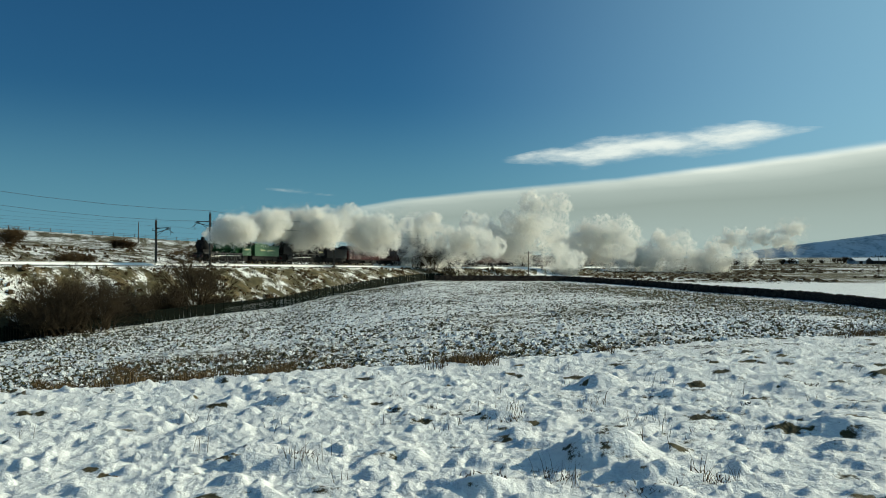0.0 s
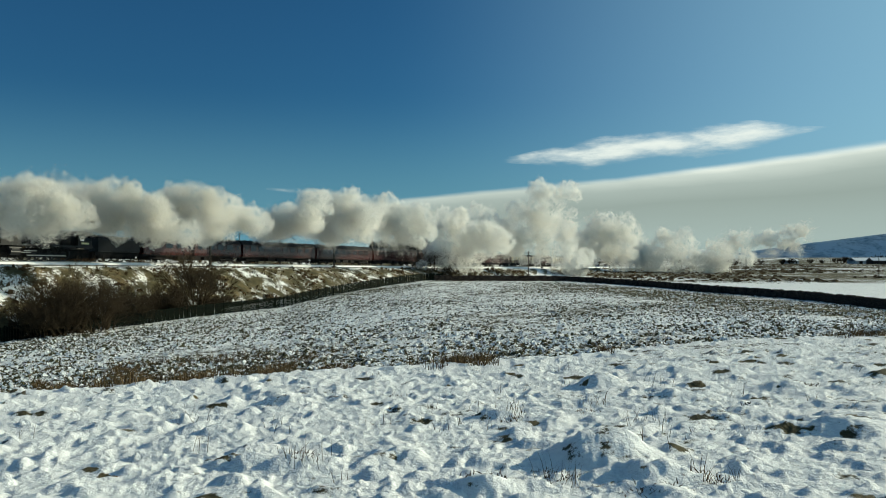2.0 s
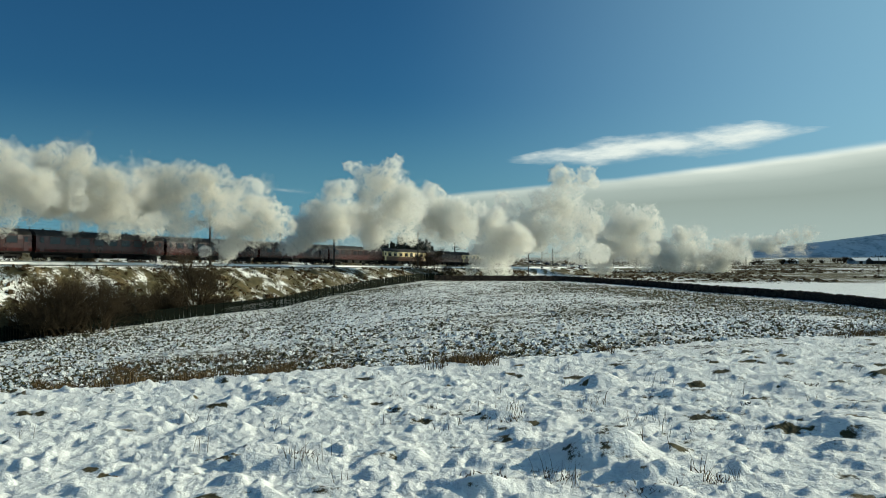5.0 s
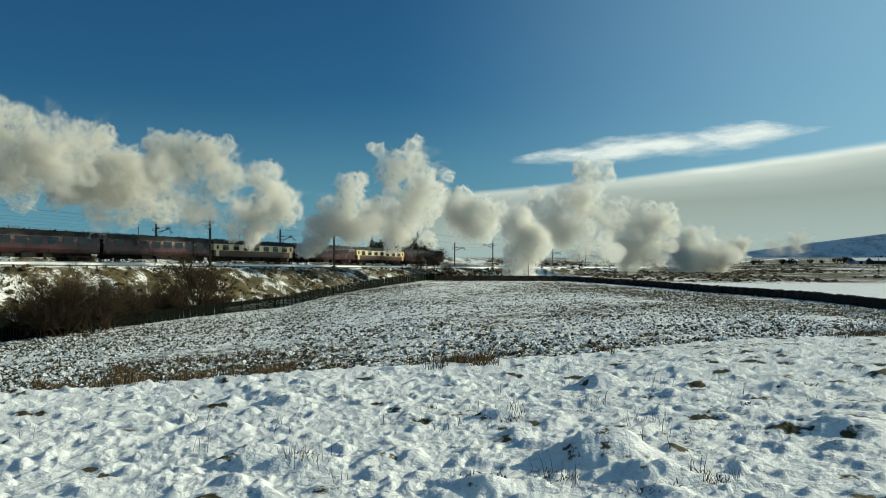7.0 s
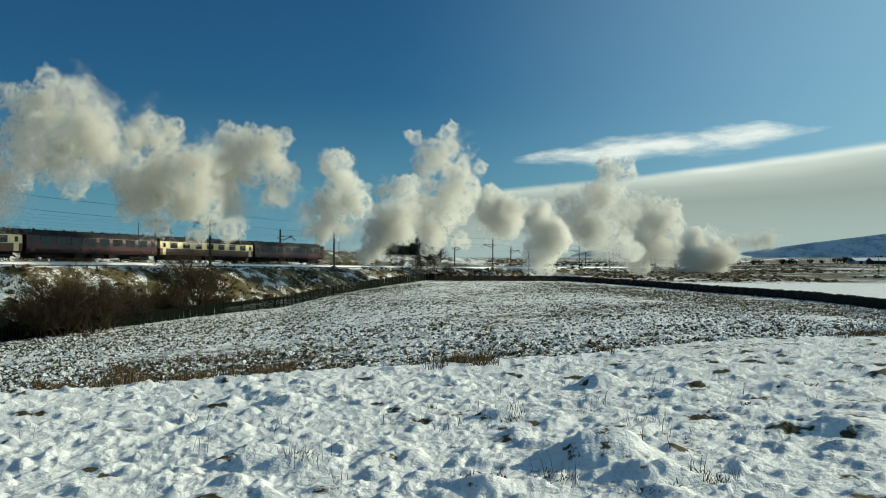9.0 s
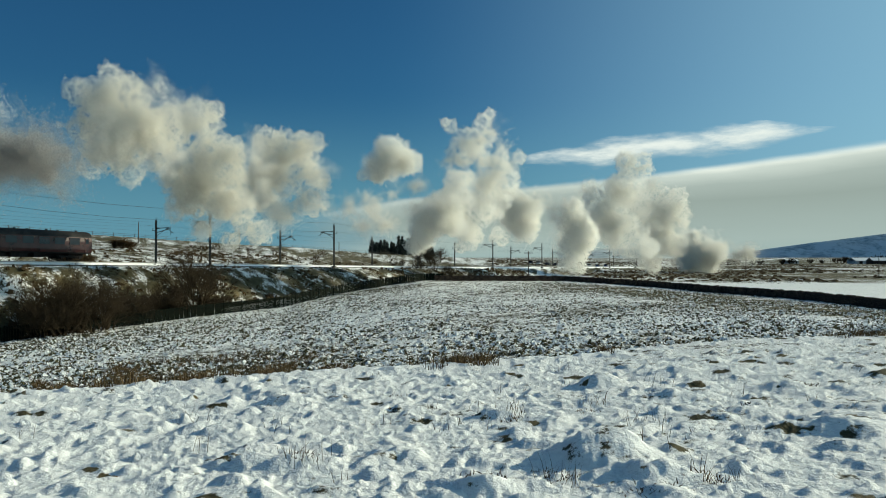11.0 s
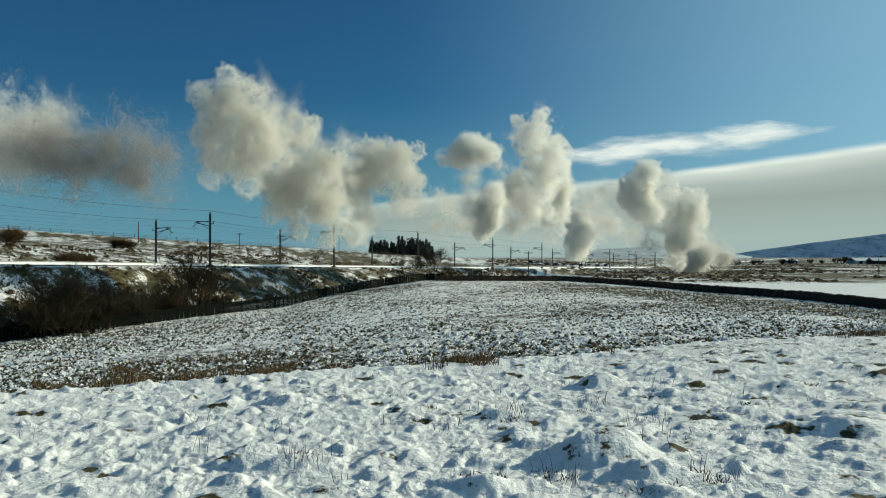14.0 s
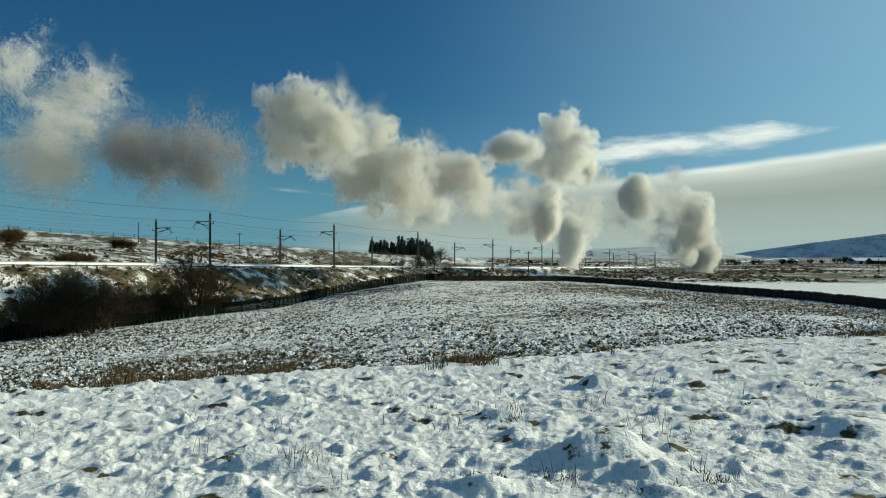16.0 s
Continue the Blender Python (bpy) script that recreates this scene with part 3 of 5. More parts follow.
def veil_mesh(seed, flakes, size, mat):
    """A thin puff: a loose cloud of very fine flakes, denser towards its knots."""
    rng = np.random.default_rng(seed)
    k = 40
    c = rng.normal(size=(k, 3))
    c = c / np.linalg.norm(c, axis=1)[:, None] * rng.uniform(0.05, 0.95, (k, 1))
    which = rng.integers(0, k, flakes)
    d = rng.normal(size=(flakes, 3))
    # wisps: each knot is drawn out along a direction of its own, and curls
    run = rng.normal(size=(k, 3))
    run /= np.linalg.norm(run, axis=1)[:, None]
    bend = rng.normal(size=(k, 3)) * 0.3
    t = rng.uniform(-1, 1, flakes)[:, None]
    p = c[which] + run[which] * t * 0.34 + bend[which] * t ** 2 + d * rng.uniform(0.03, 0.16, (k, 1))[which]
    d /= np.linalg.norm(d, axis=1)[:, None]
    w = flakes_at(rng, p, d, size, 0.6)
    me = bpy.data.meshes.new("puff")
    me.from_pydata(w.tolist(), [], [(3 * i, 3 * i + 1, 3 * i + 2) for i in range(flakes)])
    me.materials.append(mat)
    return me


BILLOWS = [billow_mesh(10 + i, 11000, 0.020, STEAM) for i in range(6)]
SOOTY = [billow_mesh(20 + i, 10000, 0.019, CREAMY) for i in range(6)]
VEILS = [veil_mesh(30 + i, 7000, 0.0130, HAZE) for i in range(4)]
DARK_VEILS = [veil_mesh(50 + i, 7500, 0.0125, SMOKE) for i in range(4)]
FUNNEL = HEAD - 1.9
DRIFT = []


def between(rows, t):
    """The row at t seconds: place across, height, half width and half height."""
    ts = [r[0] for r in rows]
    return [float(np.interp(t, ts, [r[k] for r in rows])) for k in (1, 2, 3, 4)]


def riding(q, t):
    """Where a puff is while it still trails from the chimney with the train."""
    lag = q["lag"]
    thick = max(0.7 + 0.085 * lag - 0.8 * q["r"], 0.25)
    x, y, z = on_track(FUNNEL + SPEED * t - lag, 0, 4.5 + 1.1 * min(lag / 5, 1.0) + 0.045 * lag)
    return Vector((x + q["o"][0] * thick * 0.6, y + q["o"][1] * thick * 0.6, z + q["o"][2] * thick))


def place_of(q, t):
    rows = q["rows"]
    if not rows:
        return riding(q, t)
    x, z, w, h = between(rows, t)
    o = q["o"]
    p = Vector((x + o[0] * max((1.35 - 0.25 * smooth01(4, 8, t)) * w - 0.5 * q["r"], 0.1 * w), q["y"] + 0.7 * o[1] * min(w, h), z + o[2] * max(1.06 * h - 0.6 * q["r"], 0.1 * h)))
    free = rows[0][0]
    if free > 0 and t < free:
        p = riding(q, t).lerp(p, smooth01(free - 1.1, free, t))
    return p


def emit(rng, c, r, y, rows, meshes, lag, o):
    q = dict(r=r, y=y, rows=rows, o=o, lag=max(lag, 9 * (r - 0.6)), base=c.matrix_basis.translation.copy(),
             spin=[rng.uniform(0, 360) for _ in range(3)], turn=[rng.uniform(-4, 4) for _ in range(3)])
    ob = new("puff", meshes[rng.randrange(len(meshes))])
    ob.parent = c
    ob.scale = (r, r, r)
    DRIFT.append((ob, q))


def within(rng, spread=1.0):
    """A random place in the unit ball, a little squared."""
    o = Vector([rng.uniform(-1, 1) for _ in range(3)]) * spread
    return o * min(1.0, 1.1 * spread / max(o.length, 0.01))


def billow(rng, y, r, dense, thin, rows, haze, label="billowing white steam drifting off the railway", puffs=BILLOWS, veils=VEILS):
    """One mass of steam, y metres off, whose puffs follow its rows of seconds, place across, height, half width and half height.
    The puffs sit in lobes: large ones at a lobe's heart, small ones round it."""
    c = thing("steam_cloud", label, "steam", "steam over the railway", loc=(rows[0][1], y, rows[0][2]))
    lobes = max(dense // 6, 1)
    hearts = [Vector(((2 * (i + 0.5) / lobes - 1) * 0.85, rng.uniform(-.6, .6), rng.uniform(-.8, .8))) for i in range(lobes)]
    for i in range(dense):
        first = i < lobes
        o = hearts[i % lobes] + (Vector() if first else within(rng, 0.5))
        k = r * (rng.uniform(1.15, 1.5) if first else rng.uniform(0.45, 1.0))
        emit(rng, c, k, y, rows, puffs, 5 + 24 * rng.random(), o)
    for i in range(thin):
        emit(rng, c, r * rng.uniform(1.0, 1.6), y, haze, veils, 10 + 18 * rng.random(), within(rng))


def build_plume():
    rng = random.Random(3)
    billow(rng, 330, 3.4, 14, 8,
           [(0, 137.3, 9.5, 16.8, 9.1), (4, 140.8, 7.6, 16.6, 8.0), (6.5, 128.5, 5.2, 5.5, 6.7), (9, 121.7, 3.9, 4.9, 6.7), (16, 109.5, 3.3, 3.7, 4.9)],
           [(0, 138.3, 10.1, 16.6, 9.2), (4, 141.6, 8.8, 17.4, 8.0), (6.5, 143.8, 8.2, 17.2, 6.1), (9, 135.2, 9.5, 11.0, 4.9), (11.5, 129.1, 2.7, 4.9, 4.3), (16, 115.6, 2.1, 3.7, 3.7)])
    billow(rng, 300, 4.2, 40, 8,
           [(0, 90.0, 4.1, 21.7, 9.8), (2, 91.2, 4.5, 20.6, 10.3), (4, 94.5, 5.1, 18.4, 10.9), (6.5, 100.1, 5.1, 12.8, 10.4), (9, 102.3, 5.1, 10.6, 10.4), (11.5, 100.1, 4.9, 7.3, 8.4), (14, 97.8, 4.2, 6.1, 7.8), (16, 100.3, 6.0, 6.4, 9.5)],
           [(0, 91.7, 3.7, 16.7, 8.4), (6.5, 102.3, 6.0, 13.9, 10.6), (11.5, 101.2, 5.4, 10.6, 8.9), (16, 98.9, 6.0, 10.6, 8.4)])
    billow(rng, 245, 3.6, 36, 16,
           [(0, 45.3, 6.0, 13.2, 10.4), (2, 47.5, 6.5, 11.8, 10.9), (4, 51.2, 7.8, 11.8, 11.8), (6.5, 62.1, 9.2, 10.9, 11.8), (9, 66.2, 9.7, 9.6, 13.2), (11.5, 70.3, 12.4, 8.2, 15.0), (14, 77.1, 12.4, 6.8, 14.1), (16, 80.3, 12.4, 5.5, 12.3)],
           [(0, 45.7, 5.6, 10.0, 8.2), (9, 65.8, 10.2, 10.0, 12.7), (11.5, 68.0, 13.8, 10.5, 14.6), (14, 71.2, 15.6, 11.8, 14.6), (16, 75.0, 17.0, 12.0, 14.1)])
    billow(rng, 206, 3.0, 46, 14,
           [(0, 19.6, 6.8, 11.1, 9.6), (2, 21.6, 8.2, 11.5, 11.0), (4, 24.2, 9.8, 11.1, 12.0), (6.5, 32.6, 10.9, 10.3, 13.1), (9, 40.7, 11.5, 9.9, 13.4), (11.5, 47.9, 13.1, 8.0, 13.5), (14, 53.0, 18.0, 4.6, 7.7), (16, 51.9, 17.2, 2.7, 5.4)],
           [(0, 20.0, 5.7, 8.4, 7.6), (9, 41.4, 11.8, 8.4, 12.2), (11.5, 46.8, 12.6, 9.2, 13.0), (14, 49.8, 14.1, 9.2, 11.5), (16, 53.7, 14.1, 8.4, 9.9)])
    billow(rng, 171, 2.5, 44, 8,
           [(0, -1.5, 5.9, 10.5, 6.5), (2, 4.6, 6.9, 7.6, 6.7), (4, 9.3, 6.9, 6.0, 7.0), (6.5, 17.3, 6.2, 4.5, 7.5), (9, 23.0, 7.6, 4.5, 7.6), (11.5, 31.0, 8.2, 3.5, 7.6), (14, 30.6, 7.6, 2.5, 5.1), (16, 29.0, 6.5, 1.8, 5.5)],
           [(0, -0.5, 5.0, 7.6, 5.1), (9, 22.4, 8.2, 5.1, 7.0), (14, 35.1, 10.1, 5.1, 6.4), (16, 28.7, 10.1, 6.4, 7.6)])
    billow(rng, 149, 2.2, 34, 8,
           [(0, -15.4, 6.0, 6.1, 4.8), (2, -8.2, 7.9, 6.1, 5.0), (4, -1.8, 8.3, 5.3, 5.9), (6.5, 4.3, 8.8, 5.3, 5.3), (9, 10.9, 9.6, 4.7, 5.0), (11.5, 16.2, 9.0, 3.3, 5.0), (14, 22.6, 14.0, 1.4, 9.4), (16, 27.5, 19.0, 1.4, 3.3)],
           [(0, -14.9, 6.0, 4.4, 3.6), (9, 11.2, 9.6, 5.0, 5.0), (14, 21.2, 11.8, 3.9, 8.3), (16, 28.4, 14.0, 4.4, 8.3)])
    billow(rng, 135, 2.0, 52, 20,
           [(0, -24.5, 6.6, 6.0, 3.3), (1, -21.7, 7.3, 5.8, 4.0), (2, -18.0, 8.7, 6.0, 4.6), (4, -12.4, 10.3, 6.5, 6.5), (6.5, -8.4, 12.1, 7.5, 9.0), (8, -3.7, 12.7, 7.3, 10.4), (9, -0.7, 13.3, 7.3, 10.8), (11.5, 7.6, 15.0, 7.5, 11.7), (12.5, 11.8, 15.7, 6.7, 11.4), (14, 16.4, 17.1, 5.3, 9.8), (16, 21.4, 20.7, 5.3, 6.4)],
           [(0, -24.5, 6.3, 4.0, 2.5), (9, 0.1, 13.3, 6.5, 10.0), (12.5, 10.4, 15.6, 8.8, 11.3), (14, 14.4, 15.8, 7.8, 11.5), (16, 19.2, 15.8, 7.5, 11.5)])
    billow(rng, 123, 1.75, 40, 16,
           [(0, -31.6, 6.4, 4.8, 2.4), (1, -28.6, 6.9, 4.6, 3.3), (2, -24.5, 8.0, 4.6, 4.1), (4, -20.7, 7.4, 4.3, 5.6), (6.5, -19.3, 7.7, 4.8, 6.8), (8, -13.1, 7.6, 4.6, 7.2), (9, -8.8, 7.0, 4.3, 7.3), (11.5, 1.5, 8.4, 4.6, 6.6), (14, 7.4, 8.6, 1.8, 4.6), (16, 17.0, 8.4, 1.4, 4.8)],
           [(0, -31.4, 6.3, 3.6, 1.8), (9, -8.1, 7.7, 4.1, 6.4), (14, 6.0, 10.0, 4.6, 5.9), (16, 14.2, 9.1, 5.5, 5.9)])
    billow(rng, 107, 1.5, 38, 14,
           [(0, -29.7, 5.6, 2.2, 1.5), (1, -33.8, 6.5, 4.8, 2.7), (2, -30.5, 7.3, 4.2, 3.2), (4, -28.3, 7.0, 4.8, 5.5), (6.5, -26.4, 9.7, 3.9, 5.6), (8, -19.8, 10.9, 4.5, 5.9), (9, -14.9, 11.5, 3.8, 6.2), (11.5, -5.5, 16.4, 3.4, 2.3), (14, 3.9, 16.8, 3.4, 1.9), (16, 9.7, 17.3, 3.6, 1.6)],
           [(4, -28.3, 6.9, 4.0, 4.8), (6.5, -30.3, 9.3, 7.6, 4.8), (9, -17.1, 10.1, 5.6, 6.4), (11.5, -9.1, 10.9, 5.6, 6.4), (14, -0.3, 11.3, 6.4, 6.8), (16, 6.5, 12.7, 6.8, 6.6)])
    billow(rng, 99, 1.75, 52, 12,
           [(2, -33.5, 7.5, 4.4, 3.9), (4, -35.0, 7.6, 5.9, 4.8), (6.5, -35.7, 12.9, 7.4, 4.9), (8, -29.6, 13.7, 6.5, 5.3), (9, -25.8, 13.6, 6.2, 6.0), (11.5, -19.8, 12.5, 5.6, 6.7), (12.5, -15.3, 12.8, 5.6, 6.6), (14, -8.5, 12.4, 5.8, 5.2), (16, 0.6, 11.5, 5.6, 4.1)],
           [(4, -34.2, 7.6, 5.2, 4.1), (9, -25.7, 12.4, 6.3, 5.9), (12.5, -14.3, 11.3, 5.2, 6.3), (16, 0.4, 10.6, 6.6, 4.8)], "cream-grey billow of sooty steam drifting off the railway", SOOTY)
    billow(rng, 86, 1.75, 64, 12,
           [(2, -36.4, 7.2, 5.4, 3.5), (4, -42.8, 9.0, 6.1, 5.1), (6.5, -40.4, 11.7, 6.6, 5.2), (8, -36.1, 12.1, 6.7, 6.5), (9, -31.6, 11.7, 6.7, 7.1), (11.5, -25.5, 12.8, 5.4, 8.5), (12.5, -21.9, 12.3, 5.9, 8.3), (14, -15.9, 11.7, 5.5, 7.5), (16, -7.3, 12.7, 6.1, 6.1)],
           [(4, -42.5, 9.1, 5.1, 3.8), (9, -31.9, 11.0, 6.7, 7.0), (12.5, -21.7, 11.3, 6.1, 8.0), (16, -6.7, 12.0, 6.4, 6.1)], "cream-grey billow of sooty steam drifting off the railway", SOOTY)
    billow(rng, 72, 1.5, 56, 12,
           [(2, -38.7, 6.4, 3.2, 2.8), (4, -44.3, 7.9, 5.6, 4.1), (6.5, -41.9, 10.5, 5.9, 4.5), (8, -39.0, 13.8, 4.0, 5.7), (9, -36.3, 13.8, 5.3, 5.7), (11.5, -29.0, 14.6, 4.1, 5.2), (12.5, -24.6, 14.3, 4.2, 5.3), (14, -19.4, 13.9, 3.8, 5.7), (16, -12.8, 14.4, 4.1, 4.4)],
           [(6.5, -41.9, 10.5, 5.3, 4.3), (9, -36.6, 13.2, 5.3, 5.9), (12.5, -24.5, 13.7, 4.5, 5.3), (16, -12.5, 13.5, 4.8, 5.1)], "cream-grey billow of sooty steam drifting off the railway", SOOTY)
    dark = [(4, -53.4, 8.1, 5.8, 3.0), (9, -39.1, 7.7, 4.4, 2.5), (11.5, -33.2, 9.8, 4.8, 3.0), (12.5, -30.5, 8.4, 5.6, 3.2), (14, -27.6, 9.5, 6.7, 3.7), (16, -21.6, 9.6, 6.2, 3.8)]
    billow(rng, 62, 2.3, 0, 17, dark, dark, "thin dark grey smoke trailing the locomotive", veils=DARK_VEILS)
    pale = [(4, -59.2, 10.0, 4.6, 2.5), (9, -48.4, 11.6, 3.0, 4.1), (11.5, -39.4, 11.8, 4.1, 4.4), (14, -35.0, 11.8, 3.9, 3.9), (16, -31.7, 13.3, 4.5, 6.6)]
    billow(rng, 62, 2.2, 0, 22, pale, pale, "ragged pale steam rising beside grey smoke")
    fresh = thing("steam_cloud", "fresh white steam puffs trailing from the chimney", "steam", "steam over the railway", loc=on_track(FUNNEL, 0, 5))
    for i in range(60):
        lag = 0.4 + 30 * (i / 60) ** 1.2
        emit(rng, fresh, 0.45 + 0.055 * lag * rng.uniform(0.6, 1.2), 0, None, BILLOWS, lag, within(rng))


build_plume()


# ---- sky and distance ----
def cloud_material(name, stops, streak, edge, soft, strength=1.0):
    """Backdrop vapour: denser away from its edge, which a stretched noise frays."""
    m = bpy.data.materials.new(name)
    m.use_nodes = True
    n, l = m.node_tree.nodes, m.node_tree.links
    n.remove(n["Principled BSDF"])
    at, at2 = n.new("ShaderNodeAttribute"), n.new("ShaderNodeAttribute")
    at.attribute_name, at2.attribute_name = "depth", "rise"
    mp, tc = n.new("ShaderNodeMapping"), n.new("ShaderNodeTexCoord")
    mp.inputs["Scale"].default_value = streak
    l.new(tc.outputs["Object"], mp.inputs[0])
    nz = n.new("ShaderNodeTexNoise")
    nz.inputs["Scale"].default_value, nz.inputs["Detail"].default_value, nz.inputs["Roughness"].default_value = 1.0, 6, 0.6
    l.new(mp.outputs[0], nz.inputs["Vector"])
    s = n.new("ShaderNodeMath")
    s.operation, s.inputs[1].default_value = "MULTIPLY_ADD", edge
    l.new(nz.outputs[0], s.inputs[0])
    l.new(at.outputs["Fac"], s.inputs[2])
    f = n.new("ShaderNodeMapRange")
    f.interpolation_type = "SMOOTHSTEP"
    f.inputs["From Min"].default_value, f.inputs["From Max"].default_value = edge * 0.5 + 0.05, edge * 0.5 + soft
    l.new(s.outputs[0], f.inputs["Value"])
    s2 = n.new("ShaderNodeMath")
    s2.operation, s2.inputs[1].default_value = "MULTIPLY_ADD", 0.14
    l.new(nz.outputs[0], s2.inputs[0])
    l.new(at2.outputs["Fac"], s2.inputs[2])
    col = ramp_node(n, l, s2.outputs[0], stops)
    em, tr, mx = n.new("ShaderNodeEmission"), n.new("ShaderNodeBsdfTransparent"), n.new("ShaderNodeMixShader")
    em.inputs[1].default_value = strength
    l.new(col.outputs[0], em.inputs[0])
    l.new(f.outputs[0], mx.inputs[0])
    l.new(tr.outputs[0], mx.inputs[1])
    l.new(em.outputs[0], mx.inputs[2])
    l.new(mx.outputs[0], n["Material Output"].inputs[0])
    return m


def sheet(name, r0, r1, low, high, dist, mat, label, category, kind, lens=False, faint=1.0):
    """A sheet of far cloud between two lines of rise over the view."""
    co, dep, rise, faces = [], [], [], []
    nu, nv = 90, 24
    for i in range(nu + 1):
        a = i / nu
        r = r0 + (r1 - r0) * a
        lo, hi = low(a), high(a)
        for j in range(nv + 1):
            b = j / nv
            k = dist / math.sqrt(1 + r * r)
            co.append((r * k, k, 1.6 + (lo + (hi - lo) * b) * k))
            d = min(1 - b, b if lens else 1.0) * (2.4 if lens else 9.0)
            dep.append(faint * min(d, a * (5 if lens else 3), (1 - a) * (5 if lens else 99), 1.0))
            rise.append(b * (1.0 if lens else 0.91 + 0.08 * smooth01(0.25, 0.75, a)))
    for i in range(nu):
        for j in range(nv):
            p = i * (nv + 1) + j
            faces.append((p, p + nv + 1, p + nv + 2, p + 1))
    me = bpy.data.meshes.new(name)
    me.from_pydata(co, [], faces)
    for nm, vals in (("depth", dep), ("rise", rise)):
        me.attributes.new(nm, "FLOAT", "POINT").data.foreach_set("value", vals)
    me.materials.append(mat)
    return tagged(new(name, me), label, category, kind=kind)


BANK = cloud_material("grey_cloud_bank", [(0.05, (0.33, 0.44, 0.47)), (0.35, (0.40, 0.47, 0.47)), (0.70, (0.34, 0.39, 0.38)), (0.85, (0.42, 0.47, 0.46)), (0.95, (0.62, 0.66, 0.64)), (1.04, (0.93, 0.93, 0.89))], (0.0008, 0.0008, 0.005), 0.7, 0.75)
WISP = cloud_material("white_cloud", [(0.1, (0.55, 0.62, 0.66)), (0.45, (0.86, 0.88, 0.88)), (0.9, (0.95, 0.95, 0.94))], (0.0035, 0.0035, 0.014), 2.2, 1.35, 0.97)


def curve_of(*pts):
    xs, ys = [p[0] for p in pts], [p[1] for p in pts]
    return lambda a: float(np.interp(a, xs, ys))


sheet("backdrop", -0.2560, 0.7188, lambda a: -0.0134, curve_of((0, 0.0409), (.1, 0.0603), (.2, 0.0796), (.35, 0.0945), (.5, 0.1086), (.65, 0.1287), (.77, 0.1451), (.86, 0.1585), (1, 0.1801)),
      4400, BANK, "grey cloud bank with a sunlit white edge", "cloud bank", "structure")
streak_cloud = sheet("cloud", 0.0751, 0.5179, curve_of((0, 0.1257), (.25, 0.1153), (.45, 0.1243), (.7, 0.1376), (1, 0.1749)), curve_of((0, 0.1317), (.3, 0.1615), (.5, 0.1734), (.75, 0.1823), (1, 0.1719)),
                     4250, WISP, "long thin sunlit white cloud", "cloud", "", True)
small_cloud = sheet("cloud", -0.2336, -0.1295, curve_of((0, 0.0900), (.5, 0.0796), (1, 0.0781)), curve_of((0, 0.0930), (.5, 0.0930), (1, 0.0841)),
                    4250, WISP, "faint small wisp of white cloud", "cloud", "", True, 0.45)


def ridge(name, r0, r1, dist, depth, tops, mat, label):
    """A far hill: its skyline, front slope and back slope."""
    nu, nv = 110, 14
    co, faces = [], []
    for i in range(nu + 1):
        a = i / nu
        r = r0 + (r1 - r0) * a
        top = tops(a) * dist + 1.6
        for j in range(nv + 1):
            b = j / nv
            d = dist - depth + 1.5 * depth * b
            k = smooth01(0, 0.67, b) * (1 - 0.8 * smooth01(0.67, 1.0, b))
            z = -12 + (top + 12) * k + 0.012 * dist * 0.3 * noise.noise((r * 30, b * 5, 1)) * (k if b < .6 else 0)
            co.append((r * d, d, z))
    for i in range(nu):
        for j in range(nv):
            p = i * (nv + 1) + j
            faces.append((p, p + nv + 1, p + nv + 2, p + 1))
    me = bpy.data.meshes.new(name)
    me.from_pydata(co, [], faces)
    me.polygons.foreach_set("use_smooth", [True] * len(faces))
    me.materials.append(mat)
    return tagged(new(name, me), label, "hill")


# snow and heather, with blue distance haze and cloud shade put into the colour
FELL = surface("hazed_snowy_fell", (0.20, 0.29, 0.37), (0.48, 0.57, 0.65), 0.010, 0.9, bump_scale=0.06, spread=(0.36, 0.52))
# moor colours paled and cooled to stand in for haze over the distance
MOOR = surface("hazed_moor", (0.28, 0.34, 0.34), (0.58, 0.64, 0.65), 0.02, 0.9, bump_scale=0.08, spread=(0.3, 0.6))
ridge("hill", 0.3616, 0.7560, 3600, 330, curve_of((0, 0.0015), (.12, 0.0097), (.3, 0.0193), (.56, 0.0320), (1, 0.0454)), FELL, "long snowy fell on the horizon, tinted blue-grey for haze")
ridge("hill", 0.1682, 0.4062, 2600, 500, curve_of((0, 0.0037), (.12, 0.0112), (.4, 0.0149), (.7, 0.0112), (1, 0.0022)), MOOR, "low moorland hill streaked with snow, tinted pale for haze")

# ---- walls and fences ----
STONE = surface("dark_field_stone", (0.022, 0.017, 0.014), (0.085, 0.062, 0.048), 1.6, 0.9, bump=0.6, bump_scale=14, gloss=0.1)
FENCE = surface("dark_green_fence_paint", (0.003, 0.005, 0.003), (0.006, 0.010, 0.006), 1.5, 0.9, gloss=0.08)
TIMBER = surface("grey_timber", (0.06, 0.05, 0.04), (0.14, 0.12, 0.10), 3.0, 0.9)
BARK = surface("brown_bare_twigs", (0.026, 0.019, 0.011), (0.068, 0.050, 0.030), 2.0, 0.9, bump=0, gloss=0.1)
SCRUB = surface("russet_scrub", (0.040, 0.026, 0.012), (0.11, 0.070, 0.034), 1.0, 0.95, bump=0, gloss=0.1)
RUSH = surface("dead_rushes", (0.07, 0.045, 0.022), (0.21, 0.145, 0.075), 2.0, 0.9, bump=0, gloss=0.1)
TURF = surface("dull_olive_turf", (0.035, 0.036, 0.020), (0.12, 0.105, 0.055), 0.6, 0.95, bump=0, gloss=0.1)
NEEDLES = surface("dark_conifer_needles", (0.006, 0.011, 0.008), (0.018, 0.028, 0.018), 0.8, 0.9, bump=0)


